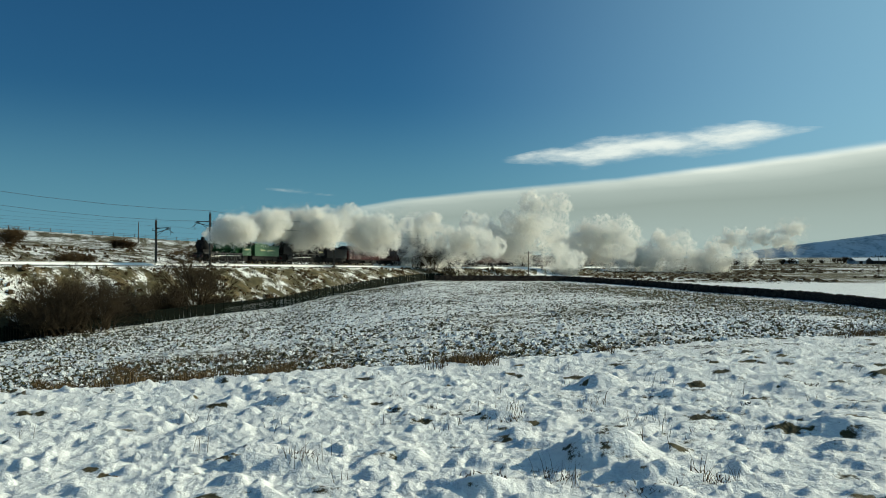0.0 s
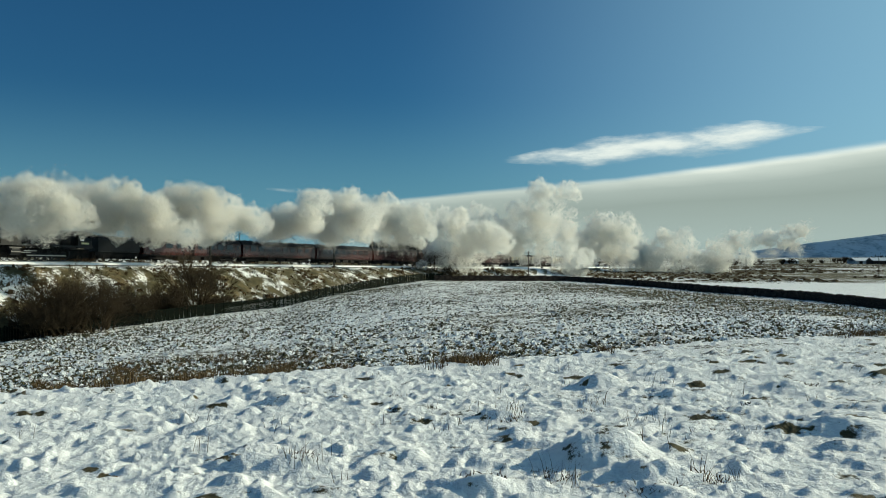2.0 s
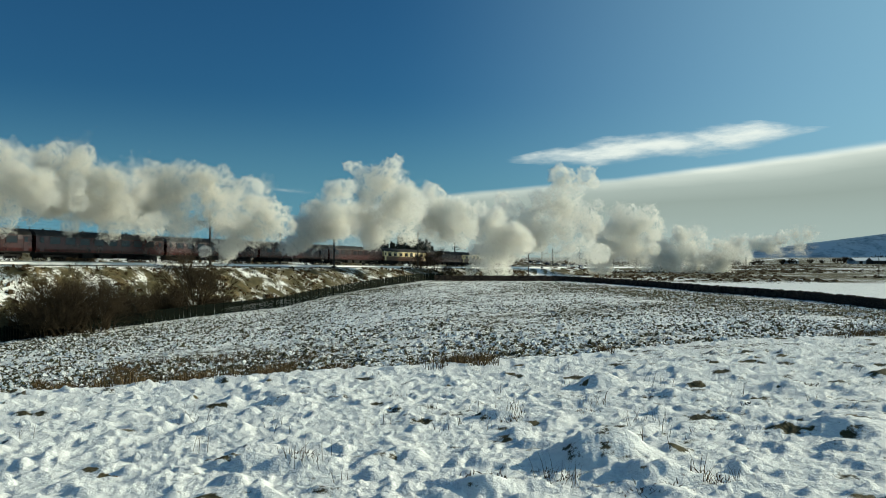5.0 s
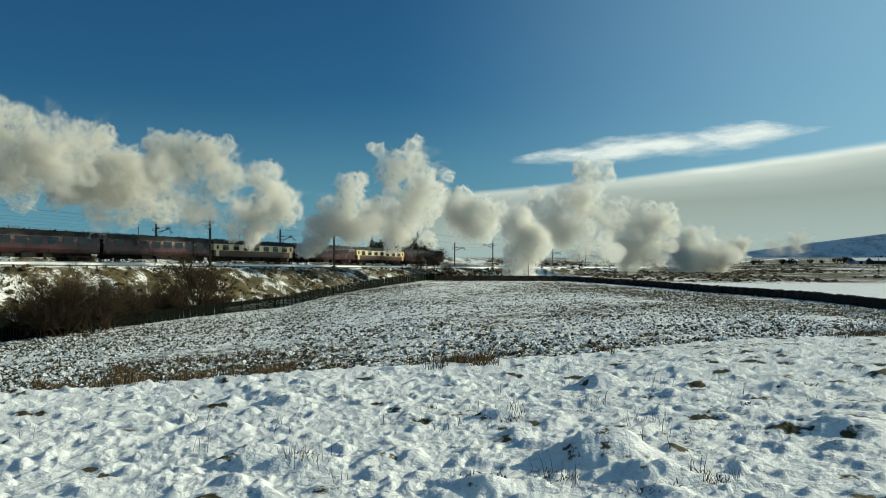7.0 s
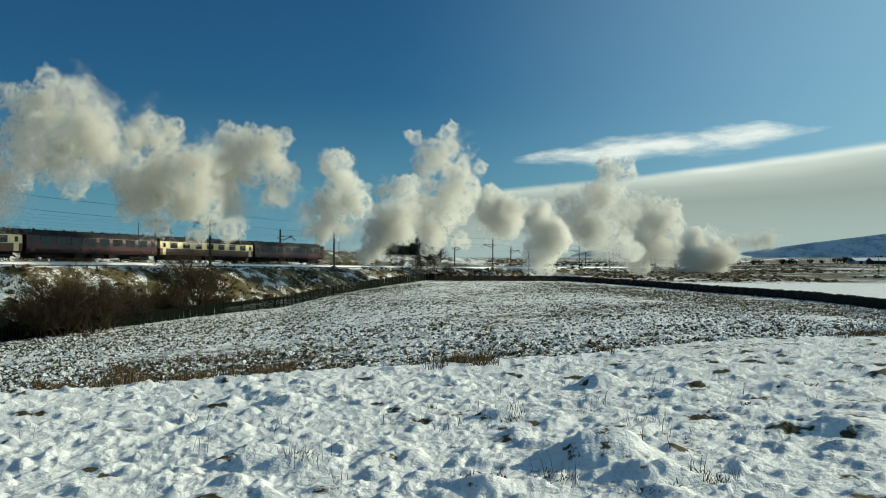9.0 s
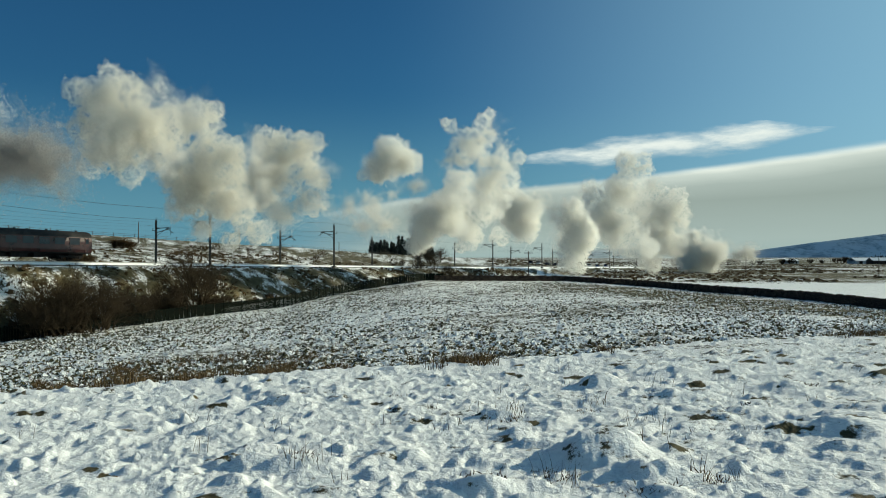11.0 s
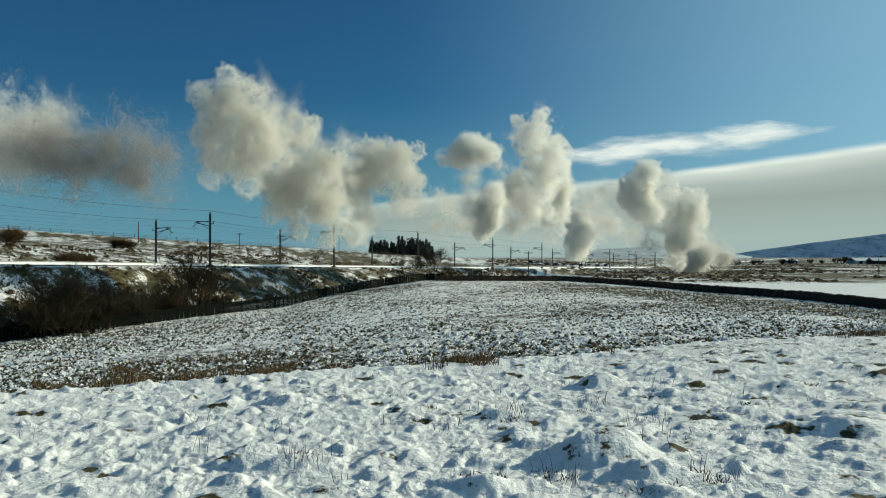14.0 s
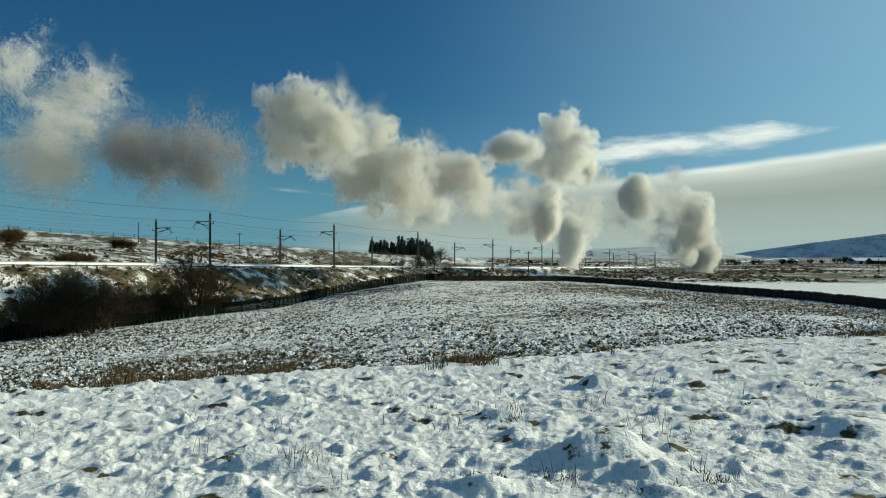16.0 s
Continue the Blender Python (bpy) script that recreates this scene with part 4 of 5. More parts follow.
def along_edge(r0, r1, step):
    """Points on the far edge of the field, evenly spaced, with the turn of the line."""
    rs = np.linspace(r0, r1, 1500)
    ps = [(r * lerp_cols(DEPTHS[3], r), lerp_cols(DEPTHS[3], r)) for r in rs]
    out, acc = [], 0.0
    for p, q in zip(ps, ps[1:]):
        acc += math.hypot(q[0] - p[0], q[1] - p[1])
        if acc >= step:
            acc -= step
            out.append((q[0], q[1], math.degrees(math.atan2(q[1] - p[1], q[0] - p[0]))))
    return out


def shared(name, me, parent, m):
    ob = new(name, me)
    ob.parent = parent
    ob.matrix_basis = m
    return ob


def build_fence():
    F = thing("boundary_fence", "dark green steel palisade fence below the railway bank", "fence")
    bm = bmesh.new()
    box(bm, (0, 0, .75), (.11, .11, 1.75), .015)
    post = mesh_from("post", bm, FENCE)
    bm = bmesh.new()
    prism(bm, [(-.062, 0), (.062, 0), (.062, 1.3), (0, 1.42), (-.062, 1.3)], -.012, .012)
    pale = mesh_from("pale", bm, FENCE)
    pts = along_edge(-.66, .0, 2.6)
    for x, y, a in pts:
        shared("post", post, F, pose(x, y, land(x, y) - .1, 0, 0, a))
    for (x, y, a), (x2, y2, _) in zip(pts, pts[1:]):
        bm = bmesh.new()
        for h in (.35, 1.1):
            rod(bm, (x, y, land(x, y) + h), (x2, y2, land(x2, y2) + h), .03, n=4)
        part("rail", bm, FENCE, F)
    rest = bmesh.new()
    for i, (x, y, a) in enumerate(along_edge(-.66, .0, .15)):
        m = pose(x, y, land(x, y) + .02, 0, 0, a)
        if i < 300:
            shared("pale", pale, F, m)
        else:
            v = [rest.verts.new(m @ Vector(c)) for c in ((-.062, 0, 0), (.062, 0, 0), (.062, 0, 1.3), (0, 0, 1.42), (-.062, 0, 1.3))]
            w = [rest.verts.new(m @ Vector(c)) for c in ((-.062, .03, 0), (.062, .03, 0), (.062, .03, 1.3), (0, .03, 1.42), (-.062, .03, 1.3))]
            rest.faces.new(v)
            rest.faces.new(w[::-1])
            for k in range(5):
                rest.faces.new((v[k], w[k], w[(k + 1) % 5], v[(k + 1) % 5]))
    tagged(part("pale", rest, FENCE, F), kind="stuff")


build_fence()


def build_wall():
    W = thing("dry_stone_wall", "dark dry-stone field wall with thin snow on top", "stone wall")
    rng = random.Random(8)
    shapes = []
    for k in range(8):
        bm = bmesh.new()
        bmesh.ops.create_cube(bm, size=1.0)
        for v in bm.verts:
            v.co += Vector([rng.uniform(-.12, .12) for _ in range(3)])
        shapes.append(mesh_from("stone", bm, STONE))
    near, far, caps = 0, [], []
    pts = along_edge(.64, -.01, .34)
    bm = bmesh.new()
    rows = []
    for x, y, a in pts[::4]:
        t = Vector((math.cos(radians(a + 90)), math.sin(radians(a + 90)), 0)) * .2
        b = Vector((x, y, land(x, y)))
        rows.append([bm.verts.new(b + t * s + Vector((0, 0, h))) for s, h in ((-1.2, -.4), (-.8, .8), (.8, .8), (1.2, -.4))])
    for p, q in zip(rows, rows[1:]):
        for i in range(3):
            bm.faces.new((p[i], p[i + 1], q[i + 1], q[i]))
    part("core", bm, STONE, W)
    for i, (x, y, a) in enumerate(pts):
        z = land(x, y)
        h = -.05
        while h < 0.92:
            s = rng.uniform(.14, .22)
            w = .50 - .16 * h
            top = h + s > 0.88
            m = pose(x + rng.uniform(-.05, .05), y, z + h + s / 2, rng.uniform(-6, 6), rng.uniform(-8, 8), a + rng.uniform(-8, 8)) @ Matrix.Diagonal((rng.uniform(.3, .42), w + rng.uniform(0, .08), s * (1.35 if top else .96), 1))
            k = rng.randrange(8)
            if near < 300 and 8 < i:
                shared("stone", shapes[k], W, m)
                near += 1
            else:
                far.append((k, m))
            h += s
    co, fs = [], []
    for k, m in far:
        o = len(co)
        co += [m @ v.co for v in shapes[k].vertices]
        fs += [[o + q for q in f.vertices] for f in shapes[k].polygons]
    me = bpy.data.meshes.new("stones")
    me.from_pydata(co, [], fs)
    me.materials.append(STONE)
    ob = new("stones", me)
    ob.parent = W
    tagged(ob, kind="stuff")


build_wall()


def build_hill_fence():
    F = thing("hill_fence", "weathered post and rail fence along the snowy hillside", "fence")
    bm = bmesh.new()
    box(bm, (0, 0, .5), (.12, .12, 1.3), .01)
    post = mesh_from("post", bm, TIMBER)
    last = None
    for r in np.linspace(-.60, -.06, 40):
        d = lerp_cols(DEPTHS[5], r) * .97
        p = Vector((r * d, d, land(r * d, d)))
        shared("post", post, F, pose(*p))
        if last:
            bm = bmesh.new()
            for h in (.5, .95):
                rod(bm, last + Vector((0, 0, h)), p + Vector((0, 0, h)), .03, n=4)
            part("rail", bm, TIMBER, F)
        last = p


build_hill_fence()


# ---- overhead line ----
def mast(u, v, high, label):
    into = 1.0 if v < 0 else -1.0
    M = thing("catenary_mast", label, "mast", "overhead line masts", loc=on_track(u, v, 0), rz=TRACK_TURN)
    # local y points to the lit side; the arm reaches over the track
    s = -into
    bm = bmesh.new()
    for x in (-.10, .10):
        box(bm, (x, 0, high / 2 - .4), (.03, .24, high + .8))
    box(bm, (0, 0, high / 2 - .4), (.2, .03, high + .8))
    part("post", bm, MAST, M)
    bm = bmesh.new()
    box(bm, (0, 0, -.45), (.7, .7, .5), .04)
    part("footing", bm, MAST, M)
    bm = bmesh.new()
    rod(bm, (0, 0, high - 1.9), (0, s * 2.9, high - 1.3), .055, n=6)
    part("bracket", bm, MAST, M)
    bm = bmesh.new()
    rod(bm, (0, 0, high - 1.2), (0, s * 2.7, high - 1.15), .055, n=6)
    part("top_tube", bm, MAST, M)
    bm = bmesh.new()
    rod(bm, (0, s * .3, high - 2.3), (0, s * 2.3, high - 1.25), .045, n=6)
    part("strut", bm, MAST, M)
    bm = bmesh.new()
    rod(bm, (0, s * 2.3, high - 1.3), (0, s * 3.6, high - 2.0), .045, n=6)
    rod(bm, (0, s * 3.0, high - 2.3), (0, s * 3.0, high - 1.0), .025, n=6)
    part("registration_arm", bm, MAST, M)
    for y in (.35, 2.2):
        bm = bmesh.new()
        for k in range(5):
            rod(bm, (0, s * (y + k * .08), high - 1.2), (0, s * (y + k * .08 + .04), high - 1.2), .10, n=10)
        part("insulator", bm, SOOT, M)
    bm = bmesh.new()
    box(bm, (0, -s * .35, high - 1.55), (.08, .75, .08))
    rod(bm, (0, -s * .65, high - 1.5), (0, -s * .65, high - 1.2), .06, n=8)
    part("feeder_bracket", bm, MAST, M)
    bm = bmesh.new()
    rod(bm, (0, 0, high), (0, 0, high + .45), .05, .03, n=6)
    box(bm, (0, s * .1, high + .2), (.06, .35, .06))
    part("earth_wire_clamp", bm, MAST, M)


NEAR_MASTS = (152.0, 107.0, 70.0, 33.7, 1.3, -32.1, -76.6, -119.0, -163.0, -211.0, -263.0, -315.0)
FAR_MASTS = (152.0, 108.0, 71.5, 35.0, 5.0, -28.0, -72.0, -115.6, -160.0, -207.0, -258.0, -312.0)
for u in NEAR_MASTS:
    mast(u, -3.0, 7.4, "dark steel catenary mast with bracket beside the line")
for u in FAR_MASTS:
    mast(u, 6.6, 6.5, "short dark steel catenary mast with trussed bracket")


def build_wires():
    W = thing("overhead_line", "thin dark overhead electric wires above the rails", "overhead wires")

    def wire(name, us, v, h, sag, rad):
        bm = bmesh.new()
        for u0, u1 in zip(us, us[1:]):
            for k in range(4):
                a, b = k / 4, (k + 1) / 4
                p = Vector(on_track(u0 + (u1 - u0) * a, v, h - sag * 4 * a * (1 - a)))
                q = Vector(on_track(u0 + (u1 - u0) * b, v, h - sag * 4 * b * (1 - b)))
                rod(bm, p, q, rad, n=4, caps=False)
        part(name, bm, WIRE, W)

    for us, v, h in ((NEAR_MASTS, 0.0, 6.2), (FAR_MASTS, 3.4, 5.6)):
        wire("contact_wire", us, v, h - 1.0, 0.0, .009)
        wire("messenger_wire", us, v, h, .7, .009)
    wire("feeder_wire", NEAR_MASTS, -3.0, 7.8, .45, .022)
    wire("feeder_wire", NEAR_MASTS, -3.65, 6.2, .5, .018)


build_wires()


def pole(x, y, high, arms, label):
    P = thing("telegraph_pole", label, "pole", loc=(x, y, land(x, y) - .3))
    bm = bmesh.new()
    rod(bm, (0, 0, 0), (0, 0, high + .3), .14, .09, n=8)
    part("post", bm, TIMBER, P)
    for k in range(arms):
        bm = bmesh.new()
        box(bm, (0, 0, high - .1 - .4 * k), (1.9, .1, .12))
        part("crossarm", bm, TIMBER, P)
        for q in (-.8, -.3, .3, .8):
            bm = bmesh.new()
            rod(bm, (q, 0, high - .05 - .4 * k), (q, 0, high + .15 - .4 * k), .05, n=6)
            part("insulator", bm, SOOT, P)


for r, d, high, arms in ((-0.4010, 190, 5.2, 0), (-0.2679, 215, 4.6, 1), (0.1124, 172, 6.3, 1), (0.3988, 245, 6.2, 0), (0.5737, 240, 6.0, 0), (-0.0030, 300, 5.5, 1), (-0.1369, 250, 5.0, 0), (0.2448, 330, 8.0, 1), (0.2798, 380, 8.0, 1), (0.3132, 420, 8.0, 1), (0.5104, 600, 8.0, 0)):
    pole(r * d, d, high, arms, "weathered timber pole standing in snowy rough ground")


# ---- shrubs and trees ----
def twigs(rng, stems, high, wide, levels, thick, splits=4):
    """Vertices and faces of a bare shrub: stems that fork into ever finer twigs."""
    co, fs = [], []

    def limb(p, d, ln, r, lev):
        q = p + d * ln
        q.z = max(q.z, .05)
        a = d.orthogonal().normalized()
        b = d.cross(a).normalized()
        o = len(co)
        for c, k in ((p, r), (q, r * .6)):
            for s in range(3):
                an = 2.094 * s
                co.append(c + (a * math.cos(an) + b * math.sin(an)) * k)
        for s in range(3):
            t = (s + 1) % 3
            fs.append((o + s, o + t, o + 3 + t, o + 3 + s))
        if lev:
            for i in range(splits):
                e = (d * 1.0 + Vector([rng.gauss(0, .48) for _ in range(3)]) + Vector((0, 0, .12))).normalized()
                limb(p + d * ln * rng.uniform(.45, 1.0), e, ln * rng.uniform(.55, .82), r * .55, lev - 1)

    for i in range(stems):
        an = rng.uniform(0, 2 * math.pi)
        tilt = rng.uniform(0, 1) ** .6
        d = Vector((math.cos(an) * tilt * wide / high, math.sin(an) * tilt * wide / high, 1)).normalized()
        base = Vector((math.cos(an), math.sin(an), 0)) * rng.uniform(0, wide * .22)
        limb(base, d, high * rng.uniform(.34, .46), thick, levels)
    return co, fs


def shrub(name, x, y, high, wide, seed, label, category, stems=9, levels=4, thick=.07, mat=None, group=""):
    rng = random.Random(seed)
    S = thing(name, label, category, group, loc=(x, y, land(x, y) - .1))
    co, fs = twigs(rng, stems, high, wide, levels, thick)
    me = bpy.data.meshes.new("crown")
    me.from_pydata([tuple(c) for c in co], [], fs)
    me.materials.append(mat or BARK)
    ob = new("crown", me)
    ob.parent = S
    bm = bmesh.new()
    rod(bm, (0, 0, -.3), (0, 0, .5), thick * 1.8, thick * 1.3, n=7)
    part("trunk", bm, BARK, S)
    return S


for r, d, high, wide, seed, stems in ((-0.5126, 75, 6.4, 4.6, 1, 14), (-0.4792, 76, 7.2, 5.0, 2, 16), (-0.4420, 78, 6.0, 4.0, 3, 12), (-0.5424, 75, 3.6, 3.0, 14, 12), (-0.5260, 73.5, 4.6, 5.0, 101, 16), (-0.4960, 74, 4.4, 5.2, 102, 16), (-0.4600, 76, 4.2, 4.6, 103, 16)):
    shrub("bare_shrub", r * d, d, high, wide, seed, "dense bare brown thorn shrub at the foot of the bank", "shrub", stems, 4, .06, group="shrubs on the bank")
for r, d, high, wide, seed, stems in ((-0.3266, 91.5, 8.6, 5.2, 4, 10), (-0.3021, 95, 6.2, 3.5, 5, 7), (-0.3512, 90, 5.0, 4.0, 6, 8)):
    shrub("bare_tree", r * d, d, high, wide, seed, "small leafless tree with dark branches on the bank", "tree", stems, 4, .08, group="trees on the bank")
for r, d, high, wide, seed, stems in ((-0.3884, 87, 3.8, 4.5, 7, 14), (-0.2932, 97, 2.6, 3.5, 8, 9), (-0.3750, 88, 3.4, 3.5, 9, 12), (-0.4080, 84, 3.8, 4.6, 104, 18), (-0.3560, 90, 3.2, 4.2, 105, 16), (-0.3100, 94, 3.0, 4.0, 106, 14)):
    shrub("dark_scrub", r * d, d, high, wide, seed, "low dark tangled scrub above the fence", "scrub", stems, 4, .06, group="shrubs on the bank")
for r, d, high, wide, seed, stems in ((-0.0119, 170, 6.0, 3.2, 10, 9), (-0.0216, 172, 4.0, 4.0, 11, 8), (0.0007, 168, 3.0, 4.0, 12, 8), (-0.0365, 172, 2.2, 4.5, 13, 8), (-0.0588, 171, 2.2, 4.5, 15, 8), (0.0156, 170, 2.4, 4.5, 16, 8), (0.0342, 172, 1.8, 4.5, 17, 8)):
    shrub("bare_tree", r * d, d, high, wide, seed, "leafless thorn tree by the field corner", "tree", stems, 4, .07, group="thorns by the corner")
for r, d, high, wide, seed, stems in ((-0.5685, 132, 3.6, 3.4, 20, 34), (-0.4866, 118, 3.0, 5.5, 21, 34), (-0.4680, 120, 2.0, 3.5, 22, 10), (-0.5015, 117, 2.2, 3.5, 23, 10), (-0.4323, 160, 2.2, 1.6, 24, 20), (-0.4226, 160, 2.4, 1.6, 25, 20), (-0.4122, 160, 2.2, 1.6, 26, 20)):
    shrub("hillside_bush", r * d, d, high, wide, seed, "rounded brown bush on the snowy hillside", "bush", stems, 4, .06, SCRUB, "bushes on the hillside")
HILL_RNG = random.Random(31)
for k in range(26):
    r = HILL_RNG.uniform(-0.3601, -0.0513)
    d = lerp_cols(DEPTHS[4], r) * HILL_RNG.uniform(.93, 1.25)
    shrub("hillside_bush", r * d, d, HILL_RNG.uniform(1.0, 2.8), HILL_RNG.uniform(1.6, 3.4), 40 + k, "low brown bush on the snowy hillside", "bush", 7, 3, .05, SCRUB, "bushes on the hillside")


def conifer(x, y, high, seed):
    rng = random.Random(seed)
    C = thing("conifer", "dark green conifer in a small plantation", "tree", "conifer plantation", loc=(x, y, land(x, y)))
    bm = bmesh.new()
    rod(bm, (0, 0, -.3), (0, 0, high * .9), .2, .04, n=6)
    part("trunk", bm, BARK, C)
    co, fs = [], []
    for i in range(420):
        h = rng.uniform(.04, 1) ** .8
        rad = (1 - h) * high * .26 * rng.uniform(.5, 1.15) + .1
        an = rng.uniform(0, 6.283)
        o = len(co)
        c = Vector((math.cos(an) * rad, math.sin(an) * rad, h * high - rad * .25))
        for q in range(3):
            co.append(tuple(c + Vector([rng.gauss(0, .28) for _ in range(3)])))
        fs.append((o, o + 1, o + 2))
        o = len(co)
        co += [(0, 0, h * high + .2), tuple(c + Vector((.18, .1, 0))), tuple(c - Vector((.18, .1, 0)))]
        fs.append((o, o + 1, o + 2))
    me = bpy.data.meshes.new("crown")
    me.from_pydata(co, [], fs)
    me.materials.append(NEEDLES)
    ob = new("crown", me)
    ob.parent = C


CON_RNG = random.Random(17)
for k in range(26):
    r = -0.0960 + (-0.0141 - -0.0960) * (k + CON_RNG.uniform(0, 1)) / 26
    d = 330 + CON_RNG.uniform(-12, 25)
    tall = 7.2 if -0.0640 < r < -0.0179 else 5.4
    conifer(r * d, d, tall * CON_RNG.uniform(.82, 1.12) + (land(r * d, d) < 0) * .3, 60 + k)
for k, (r, d, high) in enumerate(((0.5179, 720, 7), (0.5253, 715, 8), (0.5327, 720, 7.5), (0.5417, 725, 6), (0.5699, 700, 9), (0.5789, 705, 10), (0.4583, 640, 6), (0.4472, 650, 5), (0.4174, 620, 5), (0.4085, 600, 5), (0.4844, 700, 5), (0.4993, 720, 4), (0.3653, 560, 5), (0.3765, 575, 6), (0.3862, 565, 5))):
    shrub("far_tree", r * d, d, high, high * .9, 90 + k, "far dark bare tree by the farmland", "tree", 12, 3, .22, BARK, "far trees on the plain")


# ---- farm buildings and parked cars far off ----
SHED = surface("pale_shed_cladding", (0.30, 0.32, 0.33), (0.42, 0.43, 0.44), 0.5, 0.7)


def shed(x, y, w, dp, h, rz, mat):
    S = thing("farm_shed", "long low farm shed with a snow-covered roof", "shed", "farm buildings", loc=(x, y, land(x, y) - .3), rz=rz)
    bm = bmesh.new()
    box(bm, (0, 0, h / 2), (w, dp, h))
    part("wall", bm, mat, S)
    bm = bmesh.new()
    loft(bm, [(-dp / 2 - .3, h), (0, h + dp * .22), (dp / 2 + .3, h), (dp / 2 + .3, h - .15), (0, h + dp * .22 - .18), (-dp / 2 - .3, h - .15)], -w / 2 - .3, w / 2 + .3)
    part("roof", bm, SNOW, S, "snow-covered pitched roof")
    for q in (-.3, 0, .3):
        bm = bmesh.new()
        box(bm, (q * w, -dp / 2 - .03, h * .45), (w * .12, .1, h * .8))
        part("door", bm, SOOT, S)


shed(0.5551 * 690, 690, 26, 12, 3.2, 6, SHED)
shed(0.5789 * 660, 660, 22, 12, 3.4, -4, STONE)
shed(0.4568 * 700, 700, 12, 8, 3.0, 12, SHED)

CAR_RNG = random.Random(23)
CAR_PAINTS = [surface("car_paint_" + w, c, tuple(q * 1.2 for q in c), 1.0, 0.25, bump=0.0) for w, c in (("white", (.6, .6, .6)), ("silver", (.32, .33, .35)), ("dark", (.02, .022, .03)), ("blue", (.03, .06, .16)))]
for k in range(10):
    r = 0.1161 + (0.2143 - 0.1161) * k / 9
    d = 352
    word, paint = CAR_RNG.choice(list(zip(("white", "silver", "dark", "blue"), CAR_PAINTS)))
    C = thing("parked_car", word + " car parked in a row beyond the line", "car", "cars parked beyond the line", loc=(r * d, d, land(r * d, d) + .05), rz=70 + CAR_RNG.uniform(-6, 6))
    bm = bmesh.new()
    prism(bm, [(-2.1, .3), (2.1, .3), (2.1, .75), (1.2, .9), (-1.9, .95), (-2.1, .8)], -.85, .85)
    part("body", bm, paint, C)
    bm = bmesh.new()
    prism(bm, [(-1.8, .9), (1.15, .88), (.5, 1.45), (-1.2, 1.48)], -.74, .74)
    part("cabin", bm, GLASS, C)
    bm = bmesh.new()
    prism(bm, [(.45, 1.44), (-1.15, 1.47), (-1.1, 1.52), (.4, 1.5)], -.72, .72)
    part("roof", bm, paint, C)
    for x in (-1.3, 1.3):
        for y in (-.8, .8):
            bm = bmesh.new()
            rod(bm, (x, y - .1, .31), (x, y + .1, .31), .31, n=14)
            part("wheel", bm, SOOT, C)


# ---- grass ----
def blades(name, spots, mat, label, category, high, wide, lean, per, seed):
    """Tufts of stiff narrow blades, as stuff."""
    rng = random.Random(seed)
    co, fs = [], []
    for x, y, k in spots:
        z = land(x, y) + relief(x, y)[0] - .03
        for i in range(per):
            an = rng.uniform(0, 6.283)
            bx, by = x + rng.gauss(0, .10 * k), y + rng.gauss(0, .10 * k)
            hh = high * k * rng.uniform(.5, 1.1)
            dx, dy = lean * hh * rng.gauss(0, 1), lean * hh * rng.gauss(0, 1)
            w = wide * rng.uniform(.6, 1.2)
            o = len(co)
            ca, sa = math.cos(an) * w, math.sin(an) * w
            co += [(bx - ca, by - sa, z), (bx + ca, by + sa, z), (bx + dx * .4 + ca * .7, by + dy * .4 + sa * .7, z + hh * .6), (bx + dx * .4 - ca * .7, by + dy * .4 - sa * .7, z + hh * .6), (bx + dx, by + dy, z + hh)]
            fs += [(o, o + 1, o + 2, o + 3), (o + 3, o + 2, o + 4)]
    me = bpy.data.meshes.new(name)
    me.from_pydata(co, [], fs)
    me.materials.append(mat)
    tagged(new(name, me), label, category, kind="stuff")


def tussocks(name, spots, mat, label, wide, high, seed):
    """Low irregular clumps standing on the ground, as stuff."""
    rng = random.Random(seed)
    co, fs = [], []
    for x, y, k in spots:
        z = land(x, y) + relief(x, y)[0] - .04
        w, h, o = wide * k * rng.uniform(.6, 1.3), high * k * rng.uniform(.5, 1.3), len(co)
        for i in range(5):
            an = 1.2566 * i + rng.uniform(-.4, .4)
            q = w * rng.uniform(.6, 1.3)
            co.append((x + q * math.cos(an), y + q * math.sin(an), z))
        for i in range(3):
            an = 2.094 * i + rng.uniform(-.5, .5)
            co.append((x + w * .5 * math.cos(an), y + w * .5 * math.sin(an), z + h * rng.uniform(.7, 1.1)))
        fs += [(o, o + 1, o + 5), (o + 1, o + 6, o + 5), (o + 1, o + 2, o + 6), (o + 2, o + 3, o + 6), (o + 3, o + 7, o + 6), (o + 3, o + 4, o + 7), (o + 4, o, o + 7), (o, o + 5, o + 7), (o + 5, o + 6, o + 7)]
    me = bpy.data.meshes.new(name)
    me.from_pydata(co, [], fs)
    me.materials.append(mat)
    tagged(new(name, me), label, "tussocks", kind="stuff")


def field_spots(rng, count, bias):
    out = []
    while len(out) < count:
        r = rng.uniform(-.62, .62)
        d0, d1 = lerp_cols(DEPTHS[2], r) - 3, lerp_cols(DEPTHS[3], r) - 1.5
        d = d0 + (d1 - d0) * rng.uniform(0, 1) ** bias
        if noise.noise((r * d * .12, d * .12, 4)) + rng.uniform(-.5, .5) > -.12:
            out.append((r * d, d, rng.uniform(.6, 1.3)))
    return out


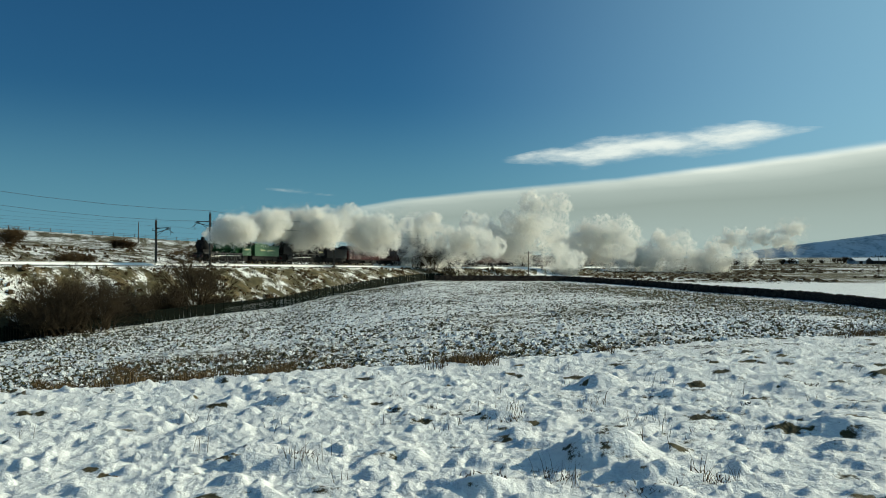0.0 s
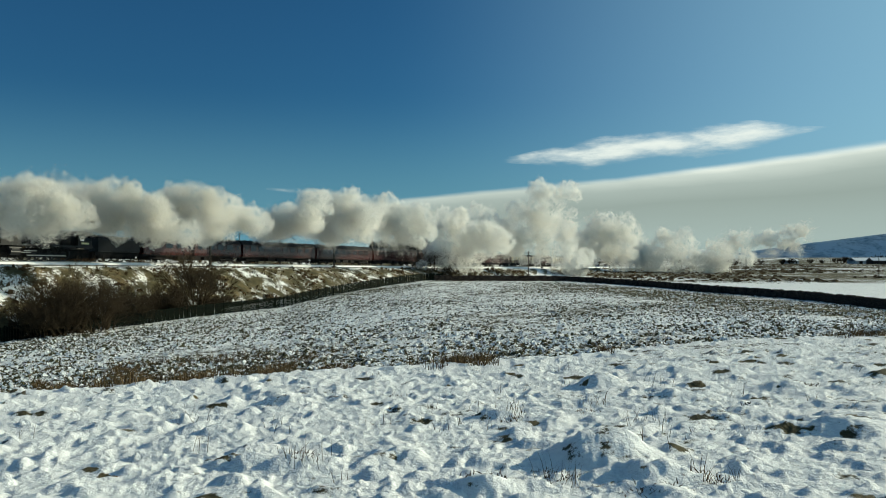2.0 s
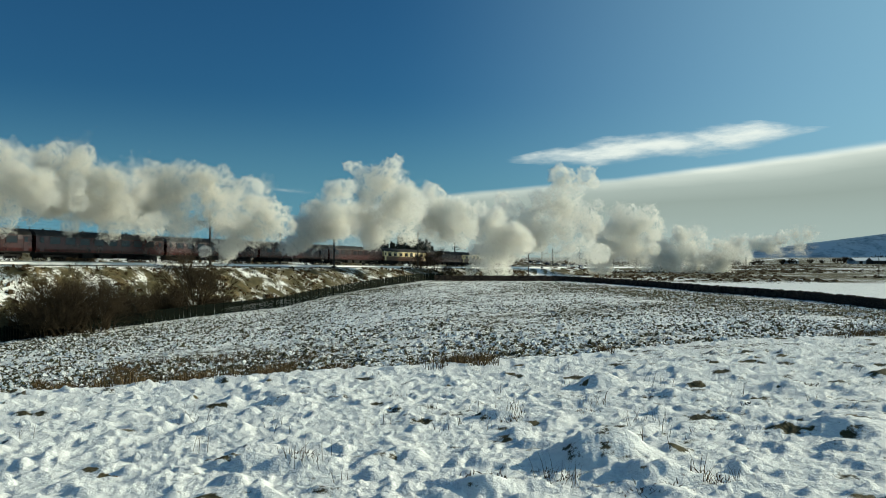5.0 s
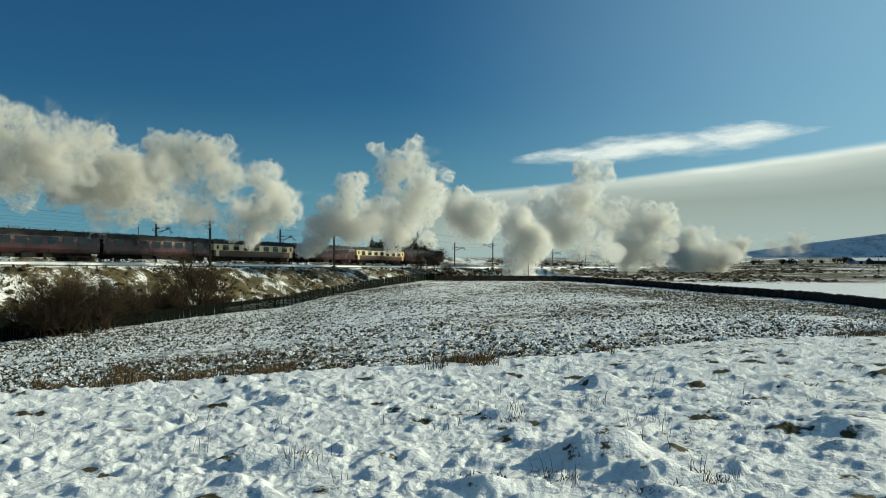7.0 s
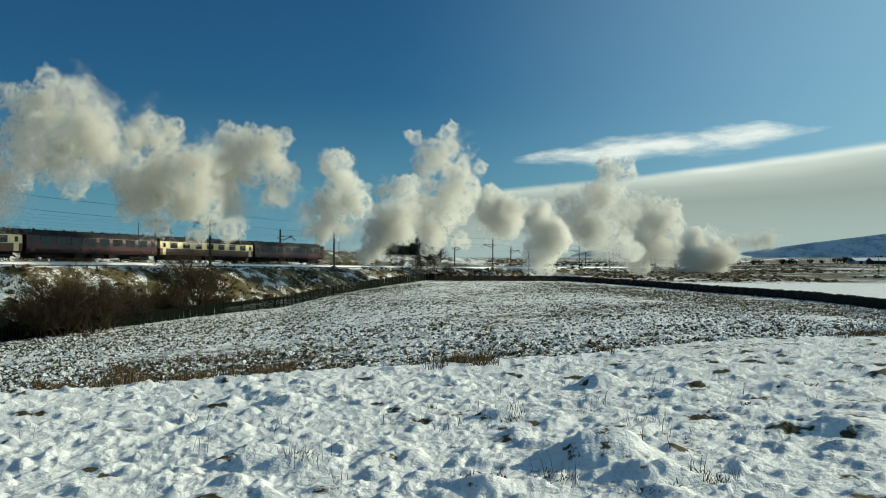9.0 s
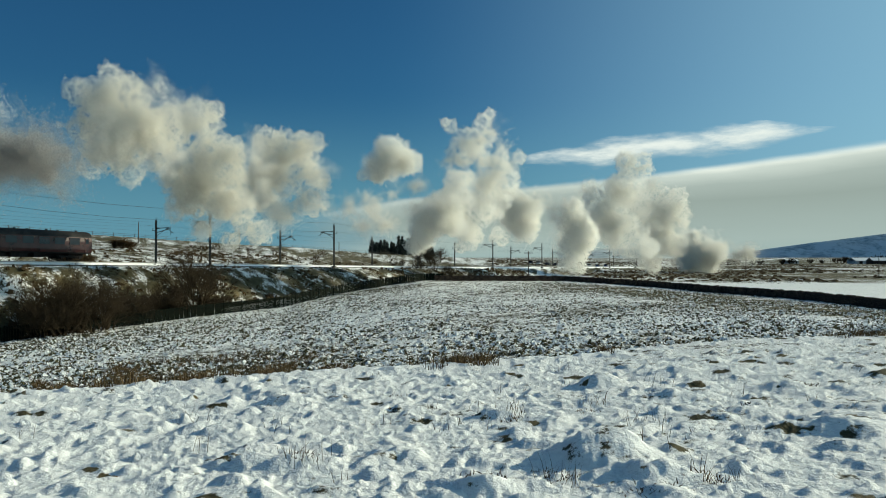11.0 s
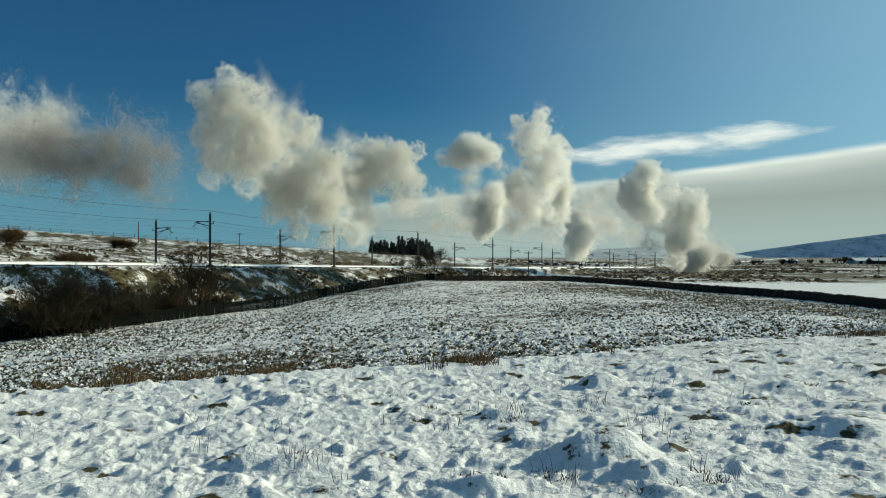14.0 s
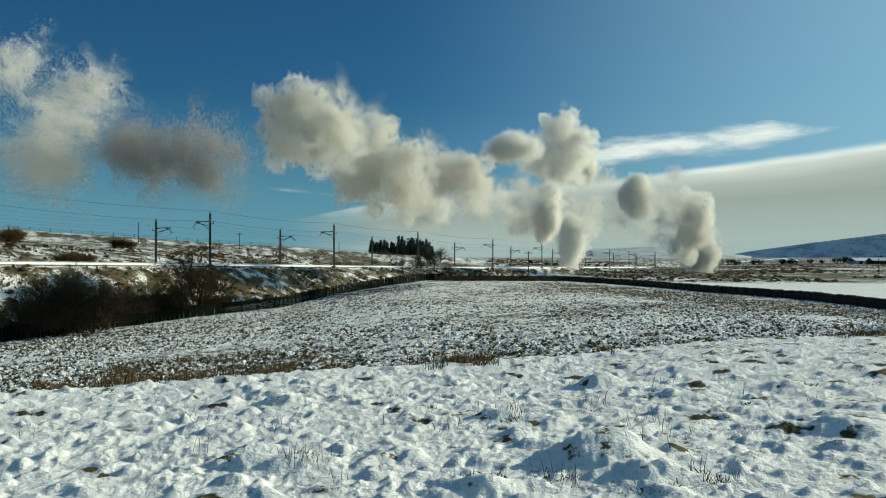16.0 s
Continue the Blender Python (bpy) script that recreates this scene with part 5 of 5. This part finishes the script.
def scatter():
    rng = random.Random(77)
    spots = []
    for k in range(1500):
        r = rng.uniform(-0.5387, -0.1220)
        d = lerp_cols(DEPTHS[2], r) + rng.gauss(-.5, 2.4)
        if noise.noise((r * 16, d * .2, 0)) > .02:
            spots.append((r * d, d, rng.uniform(.7, 1.2)))
    for r0, d0, s, c in ((0.0231, 17.6, .30, 30), (0.0045, 17.4, .25, 10), (0.0528, 17.8, .2, 18), (0.5588, 24.3, .5, 30), (0.5365, 24.0, .4, 10), (0.2091, 19.8, .2, 8), (-0.2336, 16.2, .35, 14), (-0.3006, 15.6, .5, 16), (-0.4048, 14.4, .5, 14)):
        for i in range(c):
            spots.append((r0 * d0 + rng.gauss(0, s * .7), d0 + rng.gauss(0, .5), rng.uniform(.6, 1.1)))
    blades("rushes", spots, RUSH, "clumps of dead brown rushes in the snow", "rushes", .32, .009, .35, 14, 1)
    tussocks("turf_clumps", field_spots(rng, 26000, 1.15), TURF, "olive grass clumps breaking through thin snow", .10, .10, 5)
    tussocks("snowy_clumps", field_spots(rng, 14000, 1.1), SNOW, "small grass clumps capped with snow", .12, .12, 6)
    spots = []
    for k in range(5200):
        d = rng.uniform(190, 620)
        r = rng.uniform(.06, .66)
        if noise.noise((r * d * .02, d * .02, 1)) > -.1:
            spots.append((r * d, d, rng.uniform(.6, 1.6)))
    tussocks("moor_scrub", spots, SCRUB, "dark heather and rough grass on the far plain", .65, .32, 7)
    spots = []
    for k in range(3600):
        u, v = rng.uniform(-90, 78), rng.choice((rng.uniform(-15, -5.4), rng.uniform(9, 45)))
        x, y, z = on_track(u, v)
        if noise.noise((x * .13, y * .13, 6)) > -.05:
            spots.append((x, y, rng.uniform(.5, 1.5)))
    tussocks("bank_scrub", spots, SCRUB, "brown heather clumps on the railway bank", .32, .34, 8)
    blades("field_grass", field_spots(rng, 3500, 1.6), RUSH, "short withered grass poking through thin snow", "grass", .16, .03, .6, 5, 2)
    spots = []
    for k in range(4200):
        u, v = rng.uniform(-90, 78), rng.choice((rng.uniform(-15, -5.2), rng.uniform(9, 40)))
        x, y, z = on_track(u, v)
        if noise.noise((x * .2, y * .2, 3)) > -.05:
            spots.append((x, y, rng.uniform(.5, 1.3)))
    blades("bank_grass", spots, SCRUB, "coarse brown grass and heather on the railway bank", "grass", .38, .05, .6, 8, 3)
    spots = []
    for r0, d0 in ((0.1496, 6.35), (0.2723, 5.75), (0.0900, 9.4), (0.3430, 6.0), (-0.1815, 7.0), (0.1905, 9.9), (0.4732, 11.5), (0.3616, 8.2), (-0.0625, 12.0), (0.0640, 6.1), (0.4062, 10.0)):
        for i in range(9):
            spots.append((r0 * d0 + rng.gauss(0, .05), d0 + rng.gauss(0, .05), rng.uniform(.5, 1.0)))
    blades("hollow_grass", spots, SCRUB, "dark grass showing in hollows of the snow", "grass", .06, .006, .9, 12, 9)
    spots = []
    for k in range(46):
        d = rng.uniform(5.2, 17)
        spots.append((rng.uniform(-.55, .55) * d, d, rng.uniform(.5, 1.1)))
    for r0, d0 in ((0.2723, 8.8), (0.0900, 9.6), (0.1496, 6.2), (0.3430, 6.0), (-0.1815, 7.0), (0.1979, 10.5)):
        for i in range(5):
            spots.append((r0 * d0 + rng.gauss(0, .1), d0 + rng.gauss(0, .1), rng.uniform(.5, 1.0)))
    blades("grass_stalks", spots, RUSH, "thin dry grass stalks sticking out of snow", "grass", .26, .003, .3, 5, 4)


scatter()


# ---- what moves ----
def motions():
    for ob, x0 in MOVERS:
        walk(ob, [(float(t), rail_pose(HEAD + x0 + SPEED * t)) for t in range(17)])
    steps = [i / 30 for i in range(481)]
    for ob, x, r in WHEELS:
        walk(ob, [(t, pose(x, 0, r, 0, math.degrees(SPEED * t / r) % 360, 0)) for t in steps])
    for ob, x, r in RODS:
        walk(ob, [(t, pose(x + .32 * math.sin(SPEED * t / r), 0, r + .32 * math.cos(SPEED * t / r))) for t in steps])
    walk(streak_cloud, [(0.0, pose(0, 0, 0)), (16.0, pose(90, 0, 0))])
    walk(small_cloud, [(0.0, pose(0, 0, 0)), (16.0, pose(25, 0, 0))])
    for ob, q in DRIFT:
        ts = {0.0, 16.0}
        if q["rows"]:
            free = q["rows"][0][0]
            ts |= {float(r[0]) for r in q["rows"]} | {5.2, 10.2}
            if free > 0:
                ts |= {free * k / 6 for k in range(6)} | {free - 1.1, free - 0.7, free - 0.35}
        else:
            ts |= {4.0, 8.0, 12.0}
        rows = []
        for t in sorted(k for k in ts if 0 <= k <= 16):
            p = Vector(place_of(q, t)) - q["base"]
            s, w = q["spin"], q["turn"]
            rows.append((t, pose(*p, s[0] + w[0] * t, s[1] + w[1] * t, s[2] + w[2] * t)))
        walk(ob, rows)



motions()
